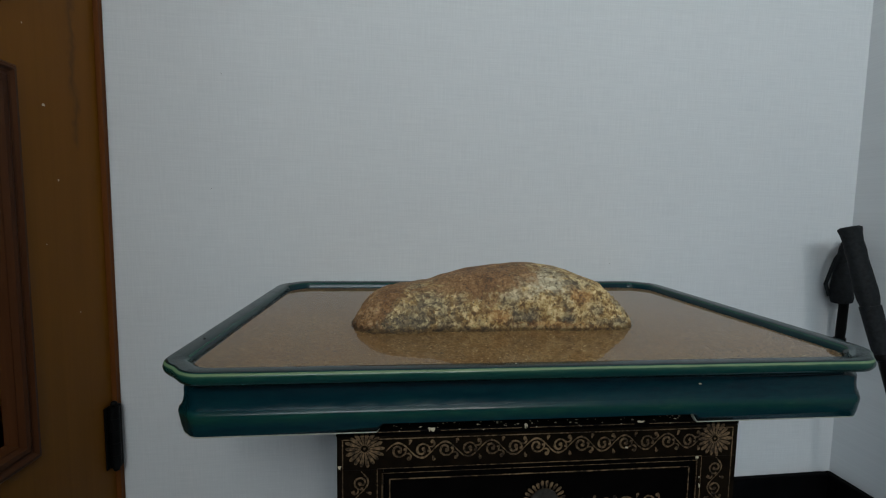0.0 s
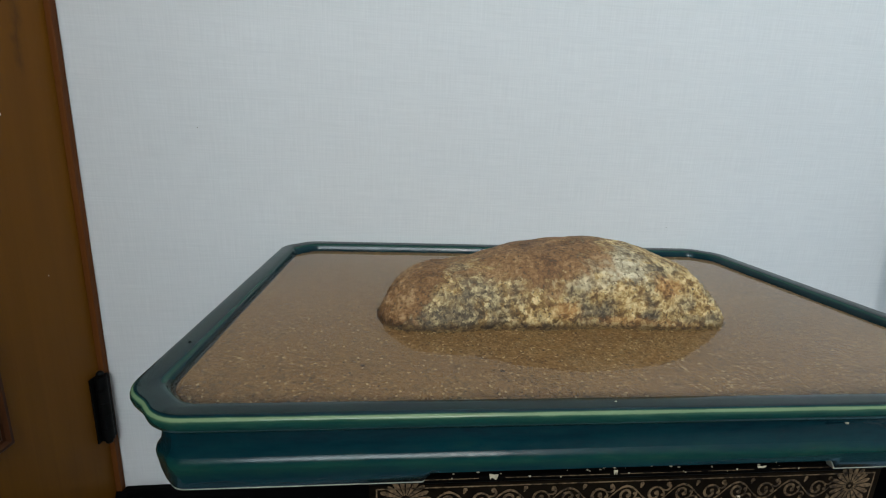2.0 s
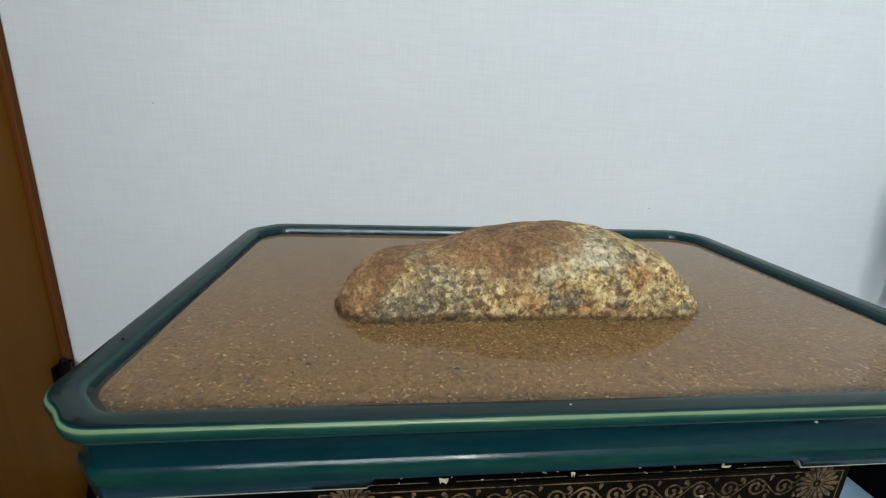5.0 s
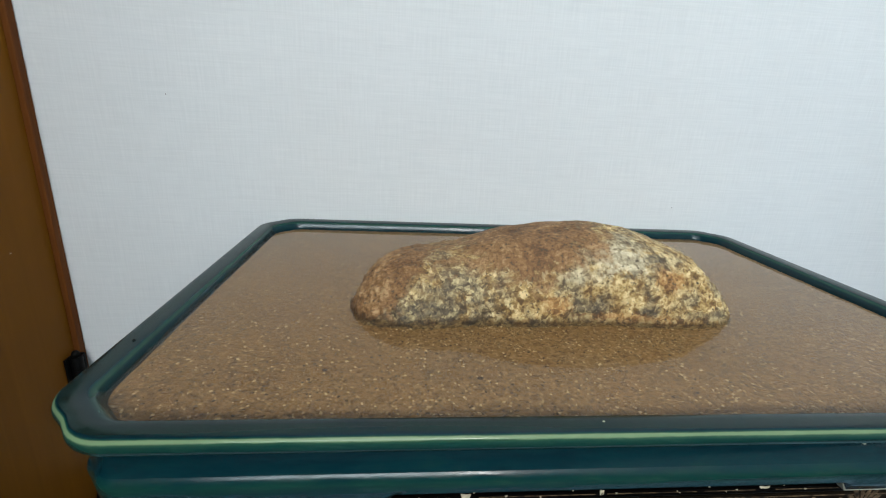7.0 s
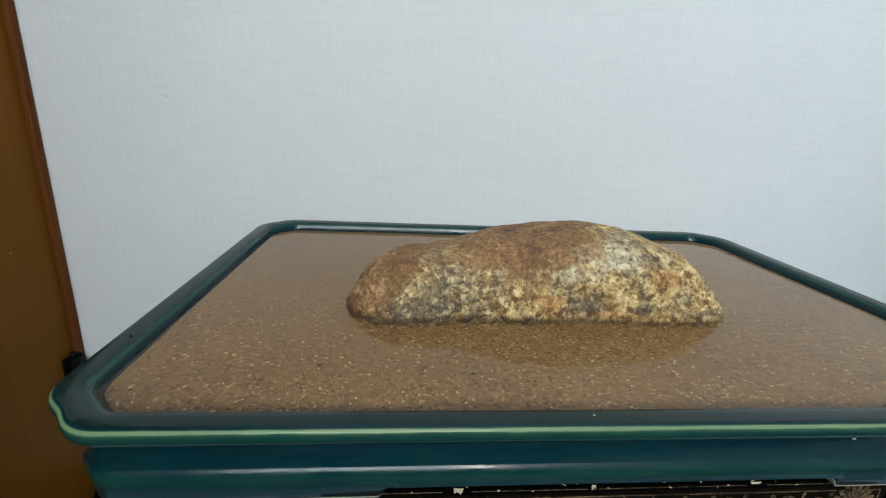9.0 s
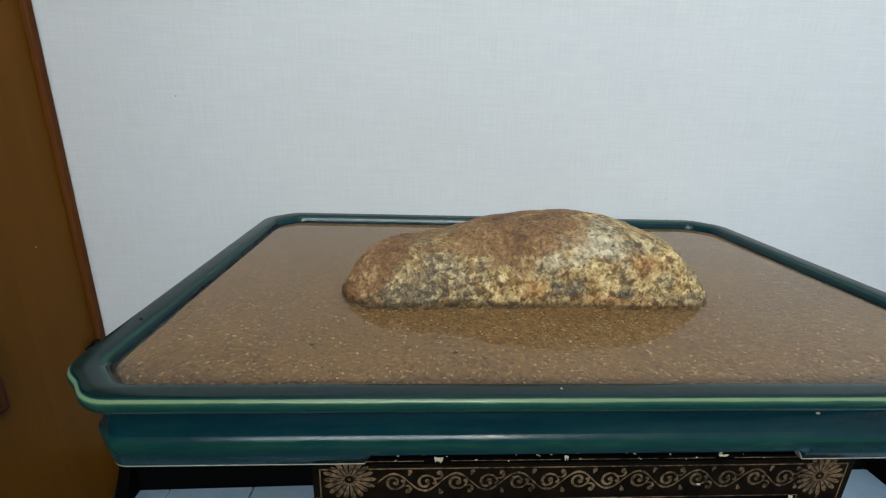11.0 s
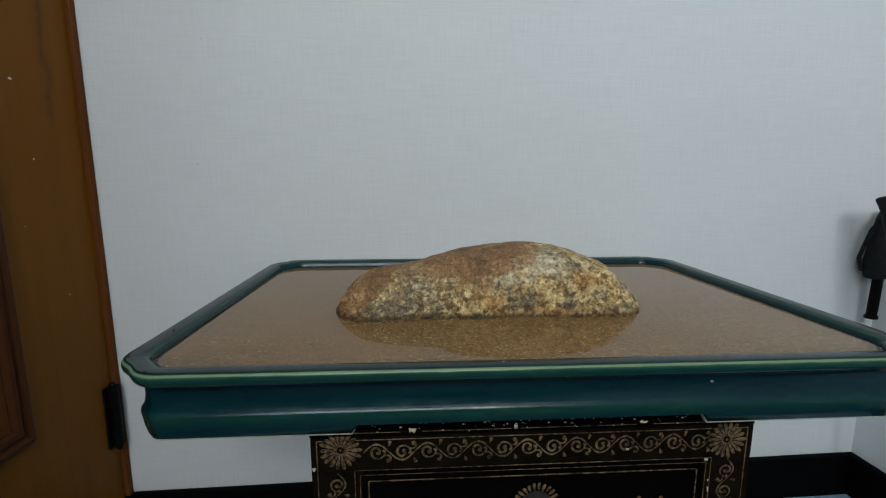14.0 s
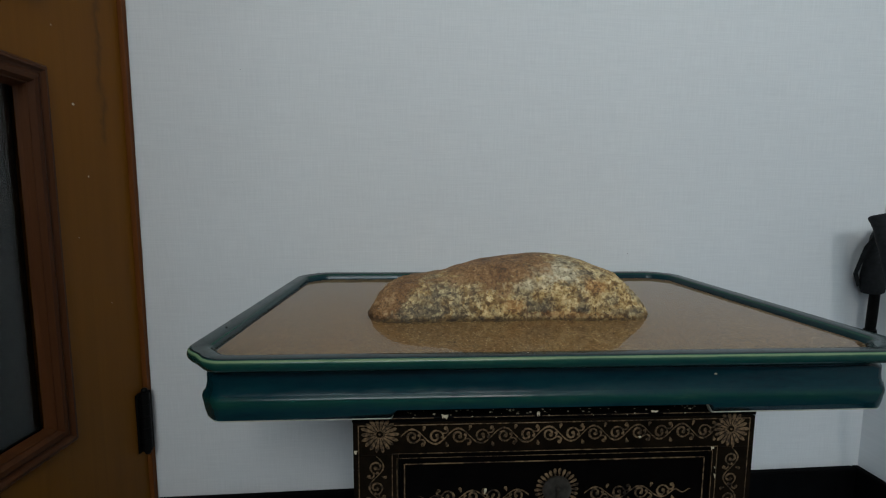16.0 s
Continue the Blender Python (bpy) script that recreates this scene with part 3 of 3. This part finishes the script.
def vine(g, at, length, period, amp, w):
    """A running scroll: at(s, h) gives x, z for the way s along and the height h across."""
    n = int(length / period)
    pts = []
    for k in range(n * 12 + 1):
        s = k / 12 * period
        h = amp * math.sin(math.pi * s / period)
        pts.append(at(s, h))
    for k in range(n):
        up = 1 if k % 2 == 0 else -1
        sub = pts[k * 12: k * 12 + 13]
        g.stroke(sub, w * 0.55, w * 1.1, w * 0.5)
        # the curl that winds inside each swing of the vine
        cs, ch = (k + 0.52) * period, up * amp * 0.05
        curl = []
        for j in range(17):
            q = j / 16
            a = math.pi * 0.12 - q * math.pi * 2.35
            rr = period * 0.40 * (1 - 0.78 * q ** 0.85)
            curl.append(at(cs + rr * math.cos(a) * 0.9, ch - up * rr * math.sin(a) * -0.95))
        g.stroke(curl, w * 0.6, w * 1.3, w * 1.1)
        g.dot(*curl[-1], w * 1.15)
        # a comma that springs outwards, a leaf and a dot
        hook = []
        for j in range(9):
            q = j / 8
            a = math.pi * (0.9 - 1.25 * q)
            rr = period * 0.19 * (1 - 0.45 * q)
            hook.append(at(cs + period * 0.40 + rr * math.cos(a), -up * (amp * 0.80 - rr * math.sin(a) * 0.9)))
        g.stroke(hook, w * 0.5, w * 1.0, w * 1.5)
        g.dot(*hook[-1], w * 1.2)
        lx, lz = at((k + 0.98) * period, up * amp * 0.75)
        tx, tz = at((k + 1.06) * period, up * amp * 1.55)
        g.drop(lx, lz, math.atan2(tz - lz, tx - lx), period * 0.24, period * 0.15)
        g.dot(*at((k + 0.80) * period, up * amp * 0.15), w * 0.8)


ZC = 0.3082  # middle of the upper border
g = Gilt()
vine(g, lambda s, h: (-0.1165 + s, ZC + h), 0.2275, 0.01625, 0.0056, 0.00128)
g.finish("upper_scroll", M_GOLD, "worn gilt scroll painting")
for x, name in ((SX0 + 0.0160, "left_scroll"), (SX1 - 0.0160, "right_scroll")):
    g = Gilt()
    vine(g, lambda s, h, x=x: (x + h, 0.2945 - s), 0.20, 0.0155, 0.0050, 0.0012)
    g.finish(name, M_GOLD, "worn gilt scroll painting")
for x, z in ((-0.1310, 0.3105), (0.1238, 0.3088)):
    rosette("corner_rosette", x, z, 0.0024, 0.0136, 18, 0.0027, GILT)
x0, x1, zt, zb = SX0 + 0.0038, SX1 - 0.0038, SZ - 0.0060, 0.035
gilt_line((x0, zt), (x1, zt), 0.0007)
for p, q in ((-0.148, -0.093), (-0.079, -0.022), (-0.016, 0.030), (0.034, 0.061), (0.072, 0.140)):
    gilt_line((p, SZ - 0.0009), (q, SZ - 0.0009), 0.00045, SY0 - 0.0006)
gilt_line((x0, zt), (x0, zb), 0.0007)
gilt_line((x1, zt), (x1, zb), 0.0007)
for d, w, y in ((BW - 0.0044, 0.0006, GILT), (BW - 0.0010, 0.0005, GILT), (BW + 0.0042, 0.0009, SY0 + 0.0009)):
    gilt_line((SX0 + d, SZ - d), (SX1 - d, SZ - d), w, y)
    gilt_line((SX0 + d, SZ - d), (SX0 + d, zb), w, y)
    gilt_line((SX1 - d, SZ - d), (SX1 - d, zb), w, y)
KX, KZ = -0.0035, 0.2650
rosette("lock_rosette", KX, KZ, 0.0095, 0.0165, 26, 0.0024, SY0 + 0.0009)
for s in (-1, 1):
    g = Gilt(SY0 + 0.0009)
    vine(g, lambda q, h, s=s: (KX + s * (0.0205 + q), 0.2615 + h), 0.066, 0.0165, 0.0045, 0.0013)
    g.stroke([(KX + s * (0.086 + 0.0016 * k), 0.2615 + 0.0014 * math.sin(k * 0.9)) for k in range(10)], 0.0012, 0.0008, 0.0003)
    g.finish("panel_scroll", M_GOLD, "worn gilt scroll painting")
plate = part("lock_plate", cyl_bm(0, 0, -0.0006, 0.0006, 0.0105, 28), M_PLATE, chest, "tarnished grey metal lock plate")
plate.matrix_local = pose(KX, SY0 + 0.0004, KZ, 90)
part("lock_pin", cyl_bm(KX, SY0 - 0.002, KZ - 0.006, KZ + 0.003, 0.0013, 10), M_PLATE, chest)


def chip(x, y, z, w, h, seed):
    """A pale bare spot where the lacquer has flaked off."""
    rnd = random.Random(seed)
    bm = bmesh.new()
    top = [bm.verts.new((x + w * (k / 5 - 0.5), y - 0.0001, z + h * rnd.uniform(0.0, 0.3))) for k in range(6)]
    low = [bm.verts.new((x + w * (k / 5 - 0.5) * 0.7, y - 0.0006, z - h * rnd.uniform(0.1, 1.0))) for k in range(6)]
    for k in range(5):
        bm.faces.new((top[k], low[k], low[k + 1], top[k + 1]))
    part("chip", bm, M_CHIP, chest, "bare pale chip in the lacquer")


for k, (x, z, w, h) in enumerate(((-0.0853, 0.3238, 0.0050, 0.0030), (-0.0190, 0.3240, 0.0024, 0.0028), (0.0655, 0.3240, 0.0060, 0.0013), (0.0555, 0.3050, 0.0024, 0.0013), (-0.0560, 0.2680, 0.0020, 0.0042),
                                  (-0.1478, 0.2985, 0.0028, 0.0022), (0.1135, 0.2740, 0.0012, 0.0040), (0.1130, 0.2800, 0.0012, 0.0020), (0.1105, 0.2955, 0.0026, 0.0022))):
    chip(x, SY0 - 0.0004, z, w, h, k)
rnd = random.Random(5)
for k in range(9):
    chip(rnd.uniform(-0.11, 0.10), SY0 - 0.0004, SZ - rnd.uniform(0.0, 0.0012), rnd.uniform(0.0005, 0.0014), rnd.uniform(0.0003, 0.0006), 50 + k)
crumbs = bmesh.new()
for k in range(60):
    x, y, r = rnd.uniform(-0.112, 0.10), rnd.uniform(-0.3295, -0.322), rnd.uniform(0.0002, 0.0006)
    m = Matrix.Translation((x, y, SZ + r * 0.4)) @ Matrix.Diagonal((rnd.uniform(0.8, 2.2), 1, 0.7, 1))
    bmesh.ops.create_icosphere(crumbs, subdivisions=1, radius=r, matrix=m)
tagged(obj("lime_crumbs", crumbs, M_CHIP), "pale crumbs and dried drops on the chest top", "crumbs", kind="stuff")

# ---- glazed tray ----
TX, TY, HX, HY, CH, TILT = -0.0045, -0.1757, 0.2612, 0.1725, 0.027, 0.007
NOTCH = (-0.1180, -0.1140, -0.1085, 0.1010, 0.1065, 0.1105)
# inset from the rim, height, thickness tone of the glaze (0 deep blue to 1 pale edge)
PROFILE = ((0.0185, 0.3234, 0.8), (0.0143, 0.3234, 0.9), (0.0138, 0.3245, 0.12), (0.0120, 0.3296, 0.09), (0.0114, 0.3335, 0.17), (0.0107, 0.3362, 0.27), (0.0105, 0.3382, 0.27), (0.0112, 0.3402, 0.17),
           (0.0128, 0.3420, 0.09), (0.0142, 0.3450, 0.07), (0.0150, 0.3490, 0.05), (0.0150, 0.3540, 0.04), (0.0140, 0.3578, 0.04), (0.0112, 0.3603, 0.06), (0.0064, 0.3614, 0.20), (0.0022, 0.3630, 0.36), (0.0006, 0.3650, 0.24), (0.0000, 0.3670, 0.26),
           (0.0001, 0.3686, 0.32), (0.0005, 0.3698, 0.60), (0.0010, 0.3705, 0.90), (0.0016, 0.3710, 0.55), (0.0022, 0.3713, 0.02), (0.0030, 0.3715, -0.10), (0.0044, 0.3716, -0.22), (0.0092, 0.3714, -0.24), (0.0118, 0.3711, -0.12), (0.0132, 0.3706, 0.30), (0.0142, 0.3698, 0.40), (0.0149, 0.3686, 0.10), (0.0160, 0.3650, 0.0), (0.0185, 0.3560, 0.0))


def tray_ring(d, z, foot=True):
    hx, hy = HX - d, HY - d
    c = CH - 0.6 * d if d < 0.004 else max(CH - 1.15 * d, 0.009)
    if d > 0.0115 and z > 0.3555:
        c = 0.0185  # the basin is rounder in its corners
    corners = ((-hx + c, -hy), (hx - c, -hy), (hx, -hy + c), (hx, hy - c), (hx - c, hy), (-hx + c, hy), (-hx, hy - c), (-hx, -hy + c))
    out = []
    for k, p in enumerate(corners):
        p, a, b = Vector(p), Vector(corners[k - 1]), Vector(corners[(k + 1) % 8])
        r = (0.36 if d < 0.0115 else 0.42) * c
        p0, p1 = p + (a - p).normalized() * r, p + (b - p).normalized() * r
        for s in (0, 0.2, 0.4, 0.6, 0.8, 1):
            out.append(p0 * (1 - s) ** 2 + p * 2 * s * (1 - s) + p1 * s * s)
        if k % 2:  # the cut corners of the tray are drawn in a little
            q = (p + b) / 2
            out.append(q - Vector((math.copysign(1, q.x), math.copysign(1, q.y))) * (0.0005 if d < 0.0115 else 0.0))
        if k == 0:
            out += [Vector((x, -hy)) for x in NOTCH]
        if k == 4:
            out += [Vector((x, hy)) for x in reversed(NOTCH)]
    pts = []
    for p in out:
        zz = z
        if foot and abs(p.y) > hy - 1e-6 and z < 0.3300 and NOTCH[0] < p.x < NOTCH[5]:
            zz = max(z, 0.3262 if p.x in (NOTCH[1], NOTCH[4]) else 0.3306 + 0.02 * (z - 0.3234))
        pts.append((TX + p.x, TY + p.y, zz + TILT * (p.y + HY)))
    return pts


def loft(rings, cap_last=True, cap_first=True):
    bm = bmesh.new()
    vs = [[bm.verts.new(p) for p in r] for r in rings]
    for a, b in zip(vs, vs[1:]):
        for k in range(len(a)):
            bm.faces.new((a[k], a[(k + 1) % len(a)], b[(k + 1) % len(a)], b[k]))
    if cap_last:
        bm.faces.new(vs[-1])
    if cap_first:
        bm.faces.new(list(reversed(vs[0])))
    return bm


tray = tagged(new("stone_tray"), "shallow blue-green glazed rectangular tray on the lacquered chest", "tray")


def tray_part(name, rows, label, cap_first=False, cap_last=False):
    ob = smooth_by_angle(part(name, loft([tray_ring(d, z) for d, z, _ in rows], cap_last, cap_first), M_GLAZE, tray, label), 60)
    tone = ob.data.attributes.new("tone", "FLOAT", "POINT")
    n = len(ob.data.vertices) // len(rows)
    tone.data.foreach_set("value", [rows[k // n][2] for k in range(len(ob.data.vertices))])
    return ob


tray_part("foot", ((0.030, 0.3306, 0.2), (0.024, 0.3300, 0.2)) + PROFILE[2:9], "teal glazed bulging foot", cap_first=True)
part("foot_edge", loft([tray_ring(d, z) for d, z, _ in PROFILE[:3]], False, False), M_CLAY, tray, "bare pale clay edge of the foot")
tray_part("body", PROFILE[8:15], "deep blue glazed wall")
tray_part("rim", PROFILE[14:], "dark flat rim with pale green glaze edge", cap_last=True)


def speck(x, y, z, r, mat, label):
    bm = bmesh.new()
    bmesh.ops.create_icosphere(bm, subdivisions=1, radius=r, matrix=Matrix.Translation((x, y, z)) @ Matrix.Diagonal((1.3, 1, 0.7, 1)))
    part("speck", bm, mat, tray, label)


speck(0.1070, -0.3334, 0.3520, 0.0009, M_CHIP, "white fleck in the glaze")
speck(-0.2570, -0.2730, 0.3722, 0.0008, M_BLACK, "dark fleck on the rim")
speck(0.0030, -0.0080, 0.3738, 0.0009, M_BLACK, "dark fleck on the rim")
speck(-0.0300, -0.3400, 0.3716, 0.0005, M_CHIP, "white fleck in the glaze")

WATER, SANDZ = 0.3672, 0.3618
bm = bmesh.new()
bmesh.ops.create_grid(bm, x_segments=240, y_segments=150, size=1.0)
for v in bm.verts:
    v.co.x, v.co.y = v.co.x * (HX - 0.0162), v.co.y * (HY - 0.0162)
    over = max(0.0, abs(v.co.x) + abs(v.co.y) - (HX + HY - 0.050))  # rounded corners of the basin
    v.co.x -= math.copysign(over / 2, v.co.x)
    v.co.y -= math.copysign(over / 2, v.co.y)
    v.co.x, v.co.y = TX + v.co.x, TY + v.co.y
    v.co.z = SANDZ + 0.0010 * noise.noise(Vector((v.co.x * 14, v.co.y * 14, 0))) + 0.0006 * noise.noise(Vector((v.co.x * 90, v.co.y * 90, 3)))
tagged(obj("sand_bed", bm, M_SAND, smooth=True), "fine wet brown sand filling the tray", "sand", kind="stuff")
bm = bmesh.new()
bm.faces.new([bm.verts.new((x, y, WATER)) for x, y, z in tray_ring(0.0155, WATER, False)])
water = tagged(obj("water", bm, M_WATER), "thin still clear water over the sand", "water", kind="stuff")
water.visible_shadow = False

# loose grains on top of the sand, dark to pale
rng = np.random.default_rng(11)
ico = bmesh.new()
bmesh.ops.create_icosphere(ico, subdivisions=1, radius=1.0)
iv = np.array([v.co[:] for v in ico.verts])
ifc = np.array([[v.index for v in f.verts] for f in ico.faces])
ico.free()
COUNT = 27000
gx = TX + rng.uniform(-1, 1, COUNT) * (HX - 0.0185)
gy = TY - HY + 0.0185 + (2 * HY - 0.037) * rng.random(COUNT) ** 1.25
over = np.maximum(0.0, np.abs(gx - TX) + np.abs(gy - TY) - (HX + HY - 0.054))
gx, gy = gx - np.sign(gx - TX) * over * 0.6, gy - np.sign(gy - TY) * over * 0.6
gr = 0.00036 + 0.0005 * rng.random(COUNT) ** 2.6
ga = rng.uniform(0, 6.28, COUNT)
stretch = rng.uniform(1.0, 1.7, COUNT)
lx, ly = iv[None, :, 0] * (gr * stretch)[:, None], iv[None, :, 1] * gr[:, None]
gv = np.stack((gx[:, None] + lx * np.cos(ga)[:, None] - ly * np.sin(ga)[:, None], gy[:, None] + lx * np.sin(ga)[:, None] + ly * np.cos(ga)[:, None], SANDZ + 0.0006 + iv[None, :, 2] * gr[:, None] * 0.75), -1).reshape(-1, 3)
gf = (ifc[None] + (np.arange(COUNT) * len(iv))[:, None, None]).reshape(-1, 3)
me = bpy.data.meshes.new("sand_grains")
me.from_pydata(gv.tolist(), [], gf.tolist())
me.materials.append(M_GRAIN)
tagged(new("sand_grains", me), "loose dark and pale grains on the sand", "grains", kind="stuff")
for x, y, r in ((-0.0762, -0.2976, 0.0013), (-0.156, -0.290, 0.0011), (0.124, -0.241, 0.0010)):
    bm = bmesh.new()
    bmesh.ops.create_icosphere(bm, subdivisions=2, radius=r, matrix=Matrix.Translation((x, y, SANDZ + 0.001)) @ Matrix.Diagonal((1.4, 1, 0.7, 1)))
    tagged(obj("grit_grain", bm, M_GRAIN_L if x > 0 else M_GRAIN_D), "pale grit grain lying on the sand" if x > 0 else "dark grit grain lying on the sand", "grain", "grit on the sand")

# ---- stone ----
CREST = ((-0.1520, 0.0), (-0.1495, 0.0050), (-0.1450, 0.0118), (-0.139, 0.0195), (-0.131, 0.0262), (-0.118, 0.0318), (-0.100, 0.0340), (-0.080, 0.0370), (-0.060, 0.0430), (-0.040, 0.0492), (-0.019, 0.0522), (0.003, 0.0535), (0.024, 0.0538), (0.047, 0.0510), (0.060, 0.0470), (0.083, 0.0375), (0.102, 0.0220), (0.109, 0.0130), (0.1145, 0.0050), (0.1165, 0.0))


def along(x, table):
    return float(np.interp(x, [p[0] for p in table], [p[1] for p in table]))


def stone_bm():
    nu, nv = 460, 230
    bm = bmesh.new()
    base = -0.012
    grid = []
    for i in range(nu + 1):
        u = math.sin((-1 + 2 * i / nu) * math.pi / 2)
        x = -0.0178 + 0.1342 * u
        w = 0.0540 * max(1 - abs(u) ** 4.5, 0.0) ** 0.5
        mid = -0.1850 - 0.0275 * abs(u) ** 3  # the ridge swings forward at both ends
        h = sum(along(x + o, CREST) for o in (-0.0025, 0, 0.0025)) / 3
        row = []
        for j in range(nv + 1):
            a = math.pi * j / nv
            ca, sa = math.cos(a), math.sin(a)
            # steeper on the front, longer slope behind
            y = -math.copysign(abs(ca) ** 0.85, ca) * w * (1.0 if ca > 0 else 0.92)
            z = (h - base) * sa ** (0.72 if ca > 0 else 0.90) + base
            p = Vector((x, mid + y, WATER + z))
            out = Vector((u * 0.5, -ca, sa)).normalized()
            amp = min(1.0, w / 0.03)
            low = 1.0 - min(max((z - 0.015 - 0.12 * max(x, 0)) / 0.025, 0), 1)  # the lower front is crusty, the crown smooth
            d = 0.0024 * noise.noise(p * 26) + 0.0009 * noise.noise(p * 75) + (0.12 + 0.88 * low) * (0.0017 * (0.4 - abs(noise.noise(p * 130))) + 0.0013 * noise.noise(p * 230) + 0.0010 * noise.noise(p * 470))
            row.append(bm.verts.new(p + out * d * amp))
        grid.append(row)
    for a, b in zip(grid, grid[1:]):
        for j in range(nv):
            bm.faces.new((a[j], b[j], b[j + 1], a[j + 1]))
    bmesh.ops.remove_doubles(bm, verts=bm.verts, dist=0.0002)
    return bm


tagged(obj("viewing_stone", stone_bm(), M_STONE, smooth=True), "rounded rusty stone with pale yellow crust, lying in wet sand", "stone")

# ---- trekking poles in the corner ----
def pole_thing(label, top, foot, cut):
    """Grip with a flared head, a collar and a shaft down to its end."""
    top, foot = Vector(top), Vector(foot)
    ob = tagged(new("trekking_pole"), label, "trekking pole", "trekking poles in the corner")
    at = lambda d: top + (foot - top).normalized() * d
    prof = ((0.0, 0.0145), (0.0015, 0.0178), (0.004, 0.0182), (0.010, 0.0165), (0.020, 0.0150), (0.034, 0.0160), (0.046, 0.0150), (0.060, 0.0158), (0.075, 0.0165), (0.088, 0.0172), (0.100, 0.0165), (0.112, 0.0135))
    smooth_by_angle(part("grip", tube([(at(d), r * 0.80, r * 0.70) for d, r in prof], 24), M_RUBBER, ob), 60)
    smooth_by_angle(part("sleeve", tube([(at(0.110), 0.0128, 0.0115), (at(0.15), 0.0118, 0.011), (at(0.176), 0.0110, 0.0105)], 20), M_RUBBER, ob, "black foam sleeve"), 60)
    smooth_by_angle(part("collar", tube([(at(0.174), 0.0115, 0.0115), (at(0.176), 0.0128, 0.0128), (at(0.181), 0.0128, 0.0128), (at(0.183), 0.0100, 0.0100)], 20), M_BLACK, ob), 40)
    if cut > 0.19:
        smooth_by_angle(part("shaft", tube([(at(0.18), 0.0075, 0.0075), (at(cut), 0.0070, 0.0070)], 18), M_BLACK, ob), 40)
    return ob


PB_TOP, PB_FOOT = (0.5165, -0.060, 0.4585), (0.569, -0.178, FLOOR + FALL * 0.57)
pole_thing("black trekking pole leaning in the wall corner", PB_TOP, PB_FOOT, (Vector(PB_TOP) - Vector(PB_FOOT)).length)
# the second one hangs by its strap behind the first
ob = tagged(new("trekking_pole"), "short black pole handle hanging by its strap against the wall", "trekking pole", "trekking poles in the corner")
smooth_by_angle(part("grip", tube([((0.5655, -0.018, 0.440), 0.0066, 0.0074), ((0.5625, -0.018, 0.425), 0.0086, 0.0098), ((0.5600, -0.017, 0.395), 0.0098, 0.0115), ((0.5590, -0.0175, 0.368), 0.0135, 0.0131), ((0.5620, -0.0175, 0.350), 0.0152, 0.0135), ((0.5630, -0.017, 0.344), 0.0135, 0.0127)], 24), M_RUBBER, ob), 60)
smooth_by_angle(part("shaft", tube([((0.5640, -0.020, 0.350), 0.0061, 0.0061), ((0.5650, -0.018, 0.30), 0.0064, 0.0064), ((0.5655, -0.017, 0.287), 0.0061, 0.0061)], 18), M_BLACK, ob), 40)
smooth_by_angle(part("end_ring", tube([((0.5655, -0.017, 0.2875), 0.0078, 0.0078), ((0.5657, -0.017, 0.283), 0.0078, 0.0078)], 18), M_BLACK, ob), 40)
part("strap", tube([((0.5460, -0.012, 0.352), 0.0033, 0.0012), ((0.5410, -0.010, 0.37), 0.0037, 0.0012), ((0.5455, -0.018, 0.41), 0.0037, 0.0012), ((0.5495, -0.032, 0.435), 0.0037, 0.0012)], 10), M_RUBBER, ob, "black webbing strap")

# unseen floor, added dark so that less warm light reaches the lower wall
structure("floor_inner", lean(box_bm(XW - 0.1, XR, YF, -0.4675, FLOOR - 0.004, FLOOR + 0.001)), M_DARK_FLOOR, "unseen dark blue-grey floor added beyond the tiles to cut warm bounced light", "floor")

# ---- floor tiles ----
tiles = tagged(new("floor"), "pale square ceramic tiles with dark joints", "floor", kind="structure")
tiles.matrix_world = Matrix.Translation((0, 0, FLOOR)) @ Matrix.Rotation(-math.atan(FALL), 4, "Y")
TILE, tile_me = 0.1135, None
for i in range(-2, 10):
    for j in range(0, 4):
        cx, cy = -0.4345 + (i + 0.5) * TILE, -0.0115 - (j + 0.5) * TILE
        if cx + TILE / 2 > XR or cx - TILE / 2 < XL - 0.12:
            continue
        if tile_me is None:
            ob = obj("tile", box_bm(-TILE / 2 + 0.0011, TILE / 2 - 0.0011, -TILE / 2 + 0.0011, TILE / 2 - 0.0011, -0.006, 0.0, 0.0008, 1), M_TILE, tiles)
            tile_me = ob.data
        else:
            ob = new("tile", tile_me)
            ob.parent = tiles
        ob.location = (cx, cy, 0)
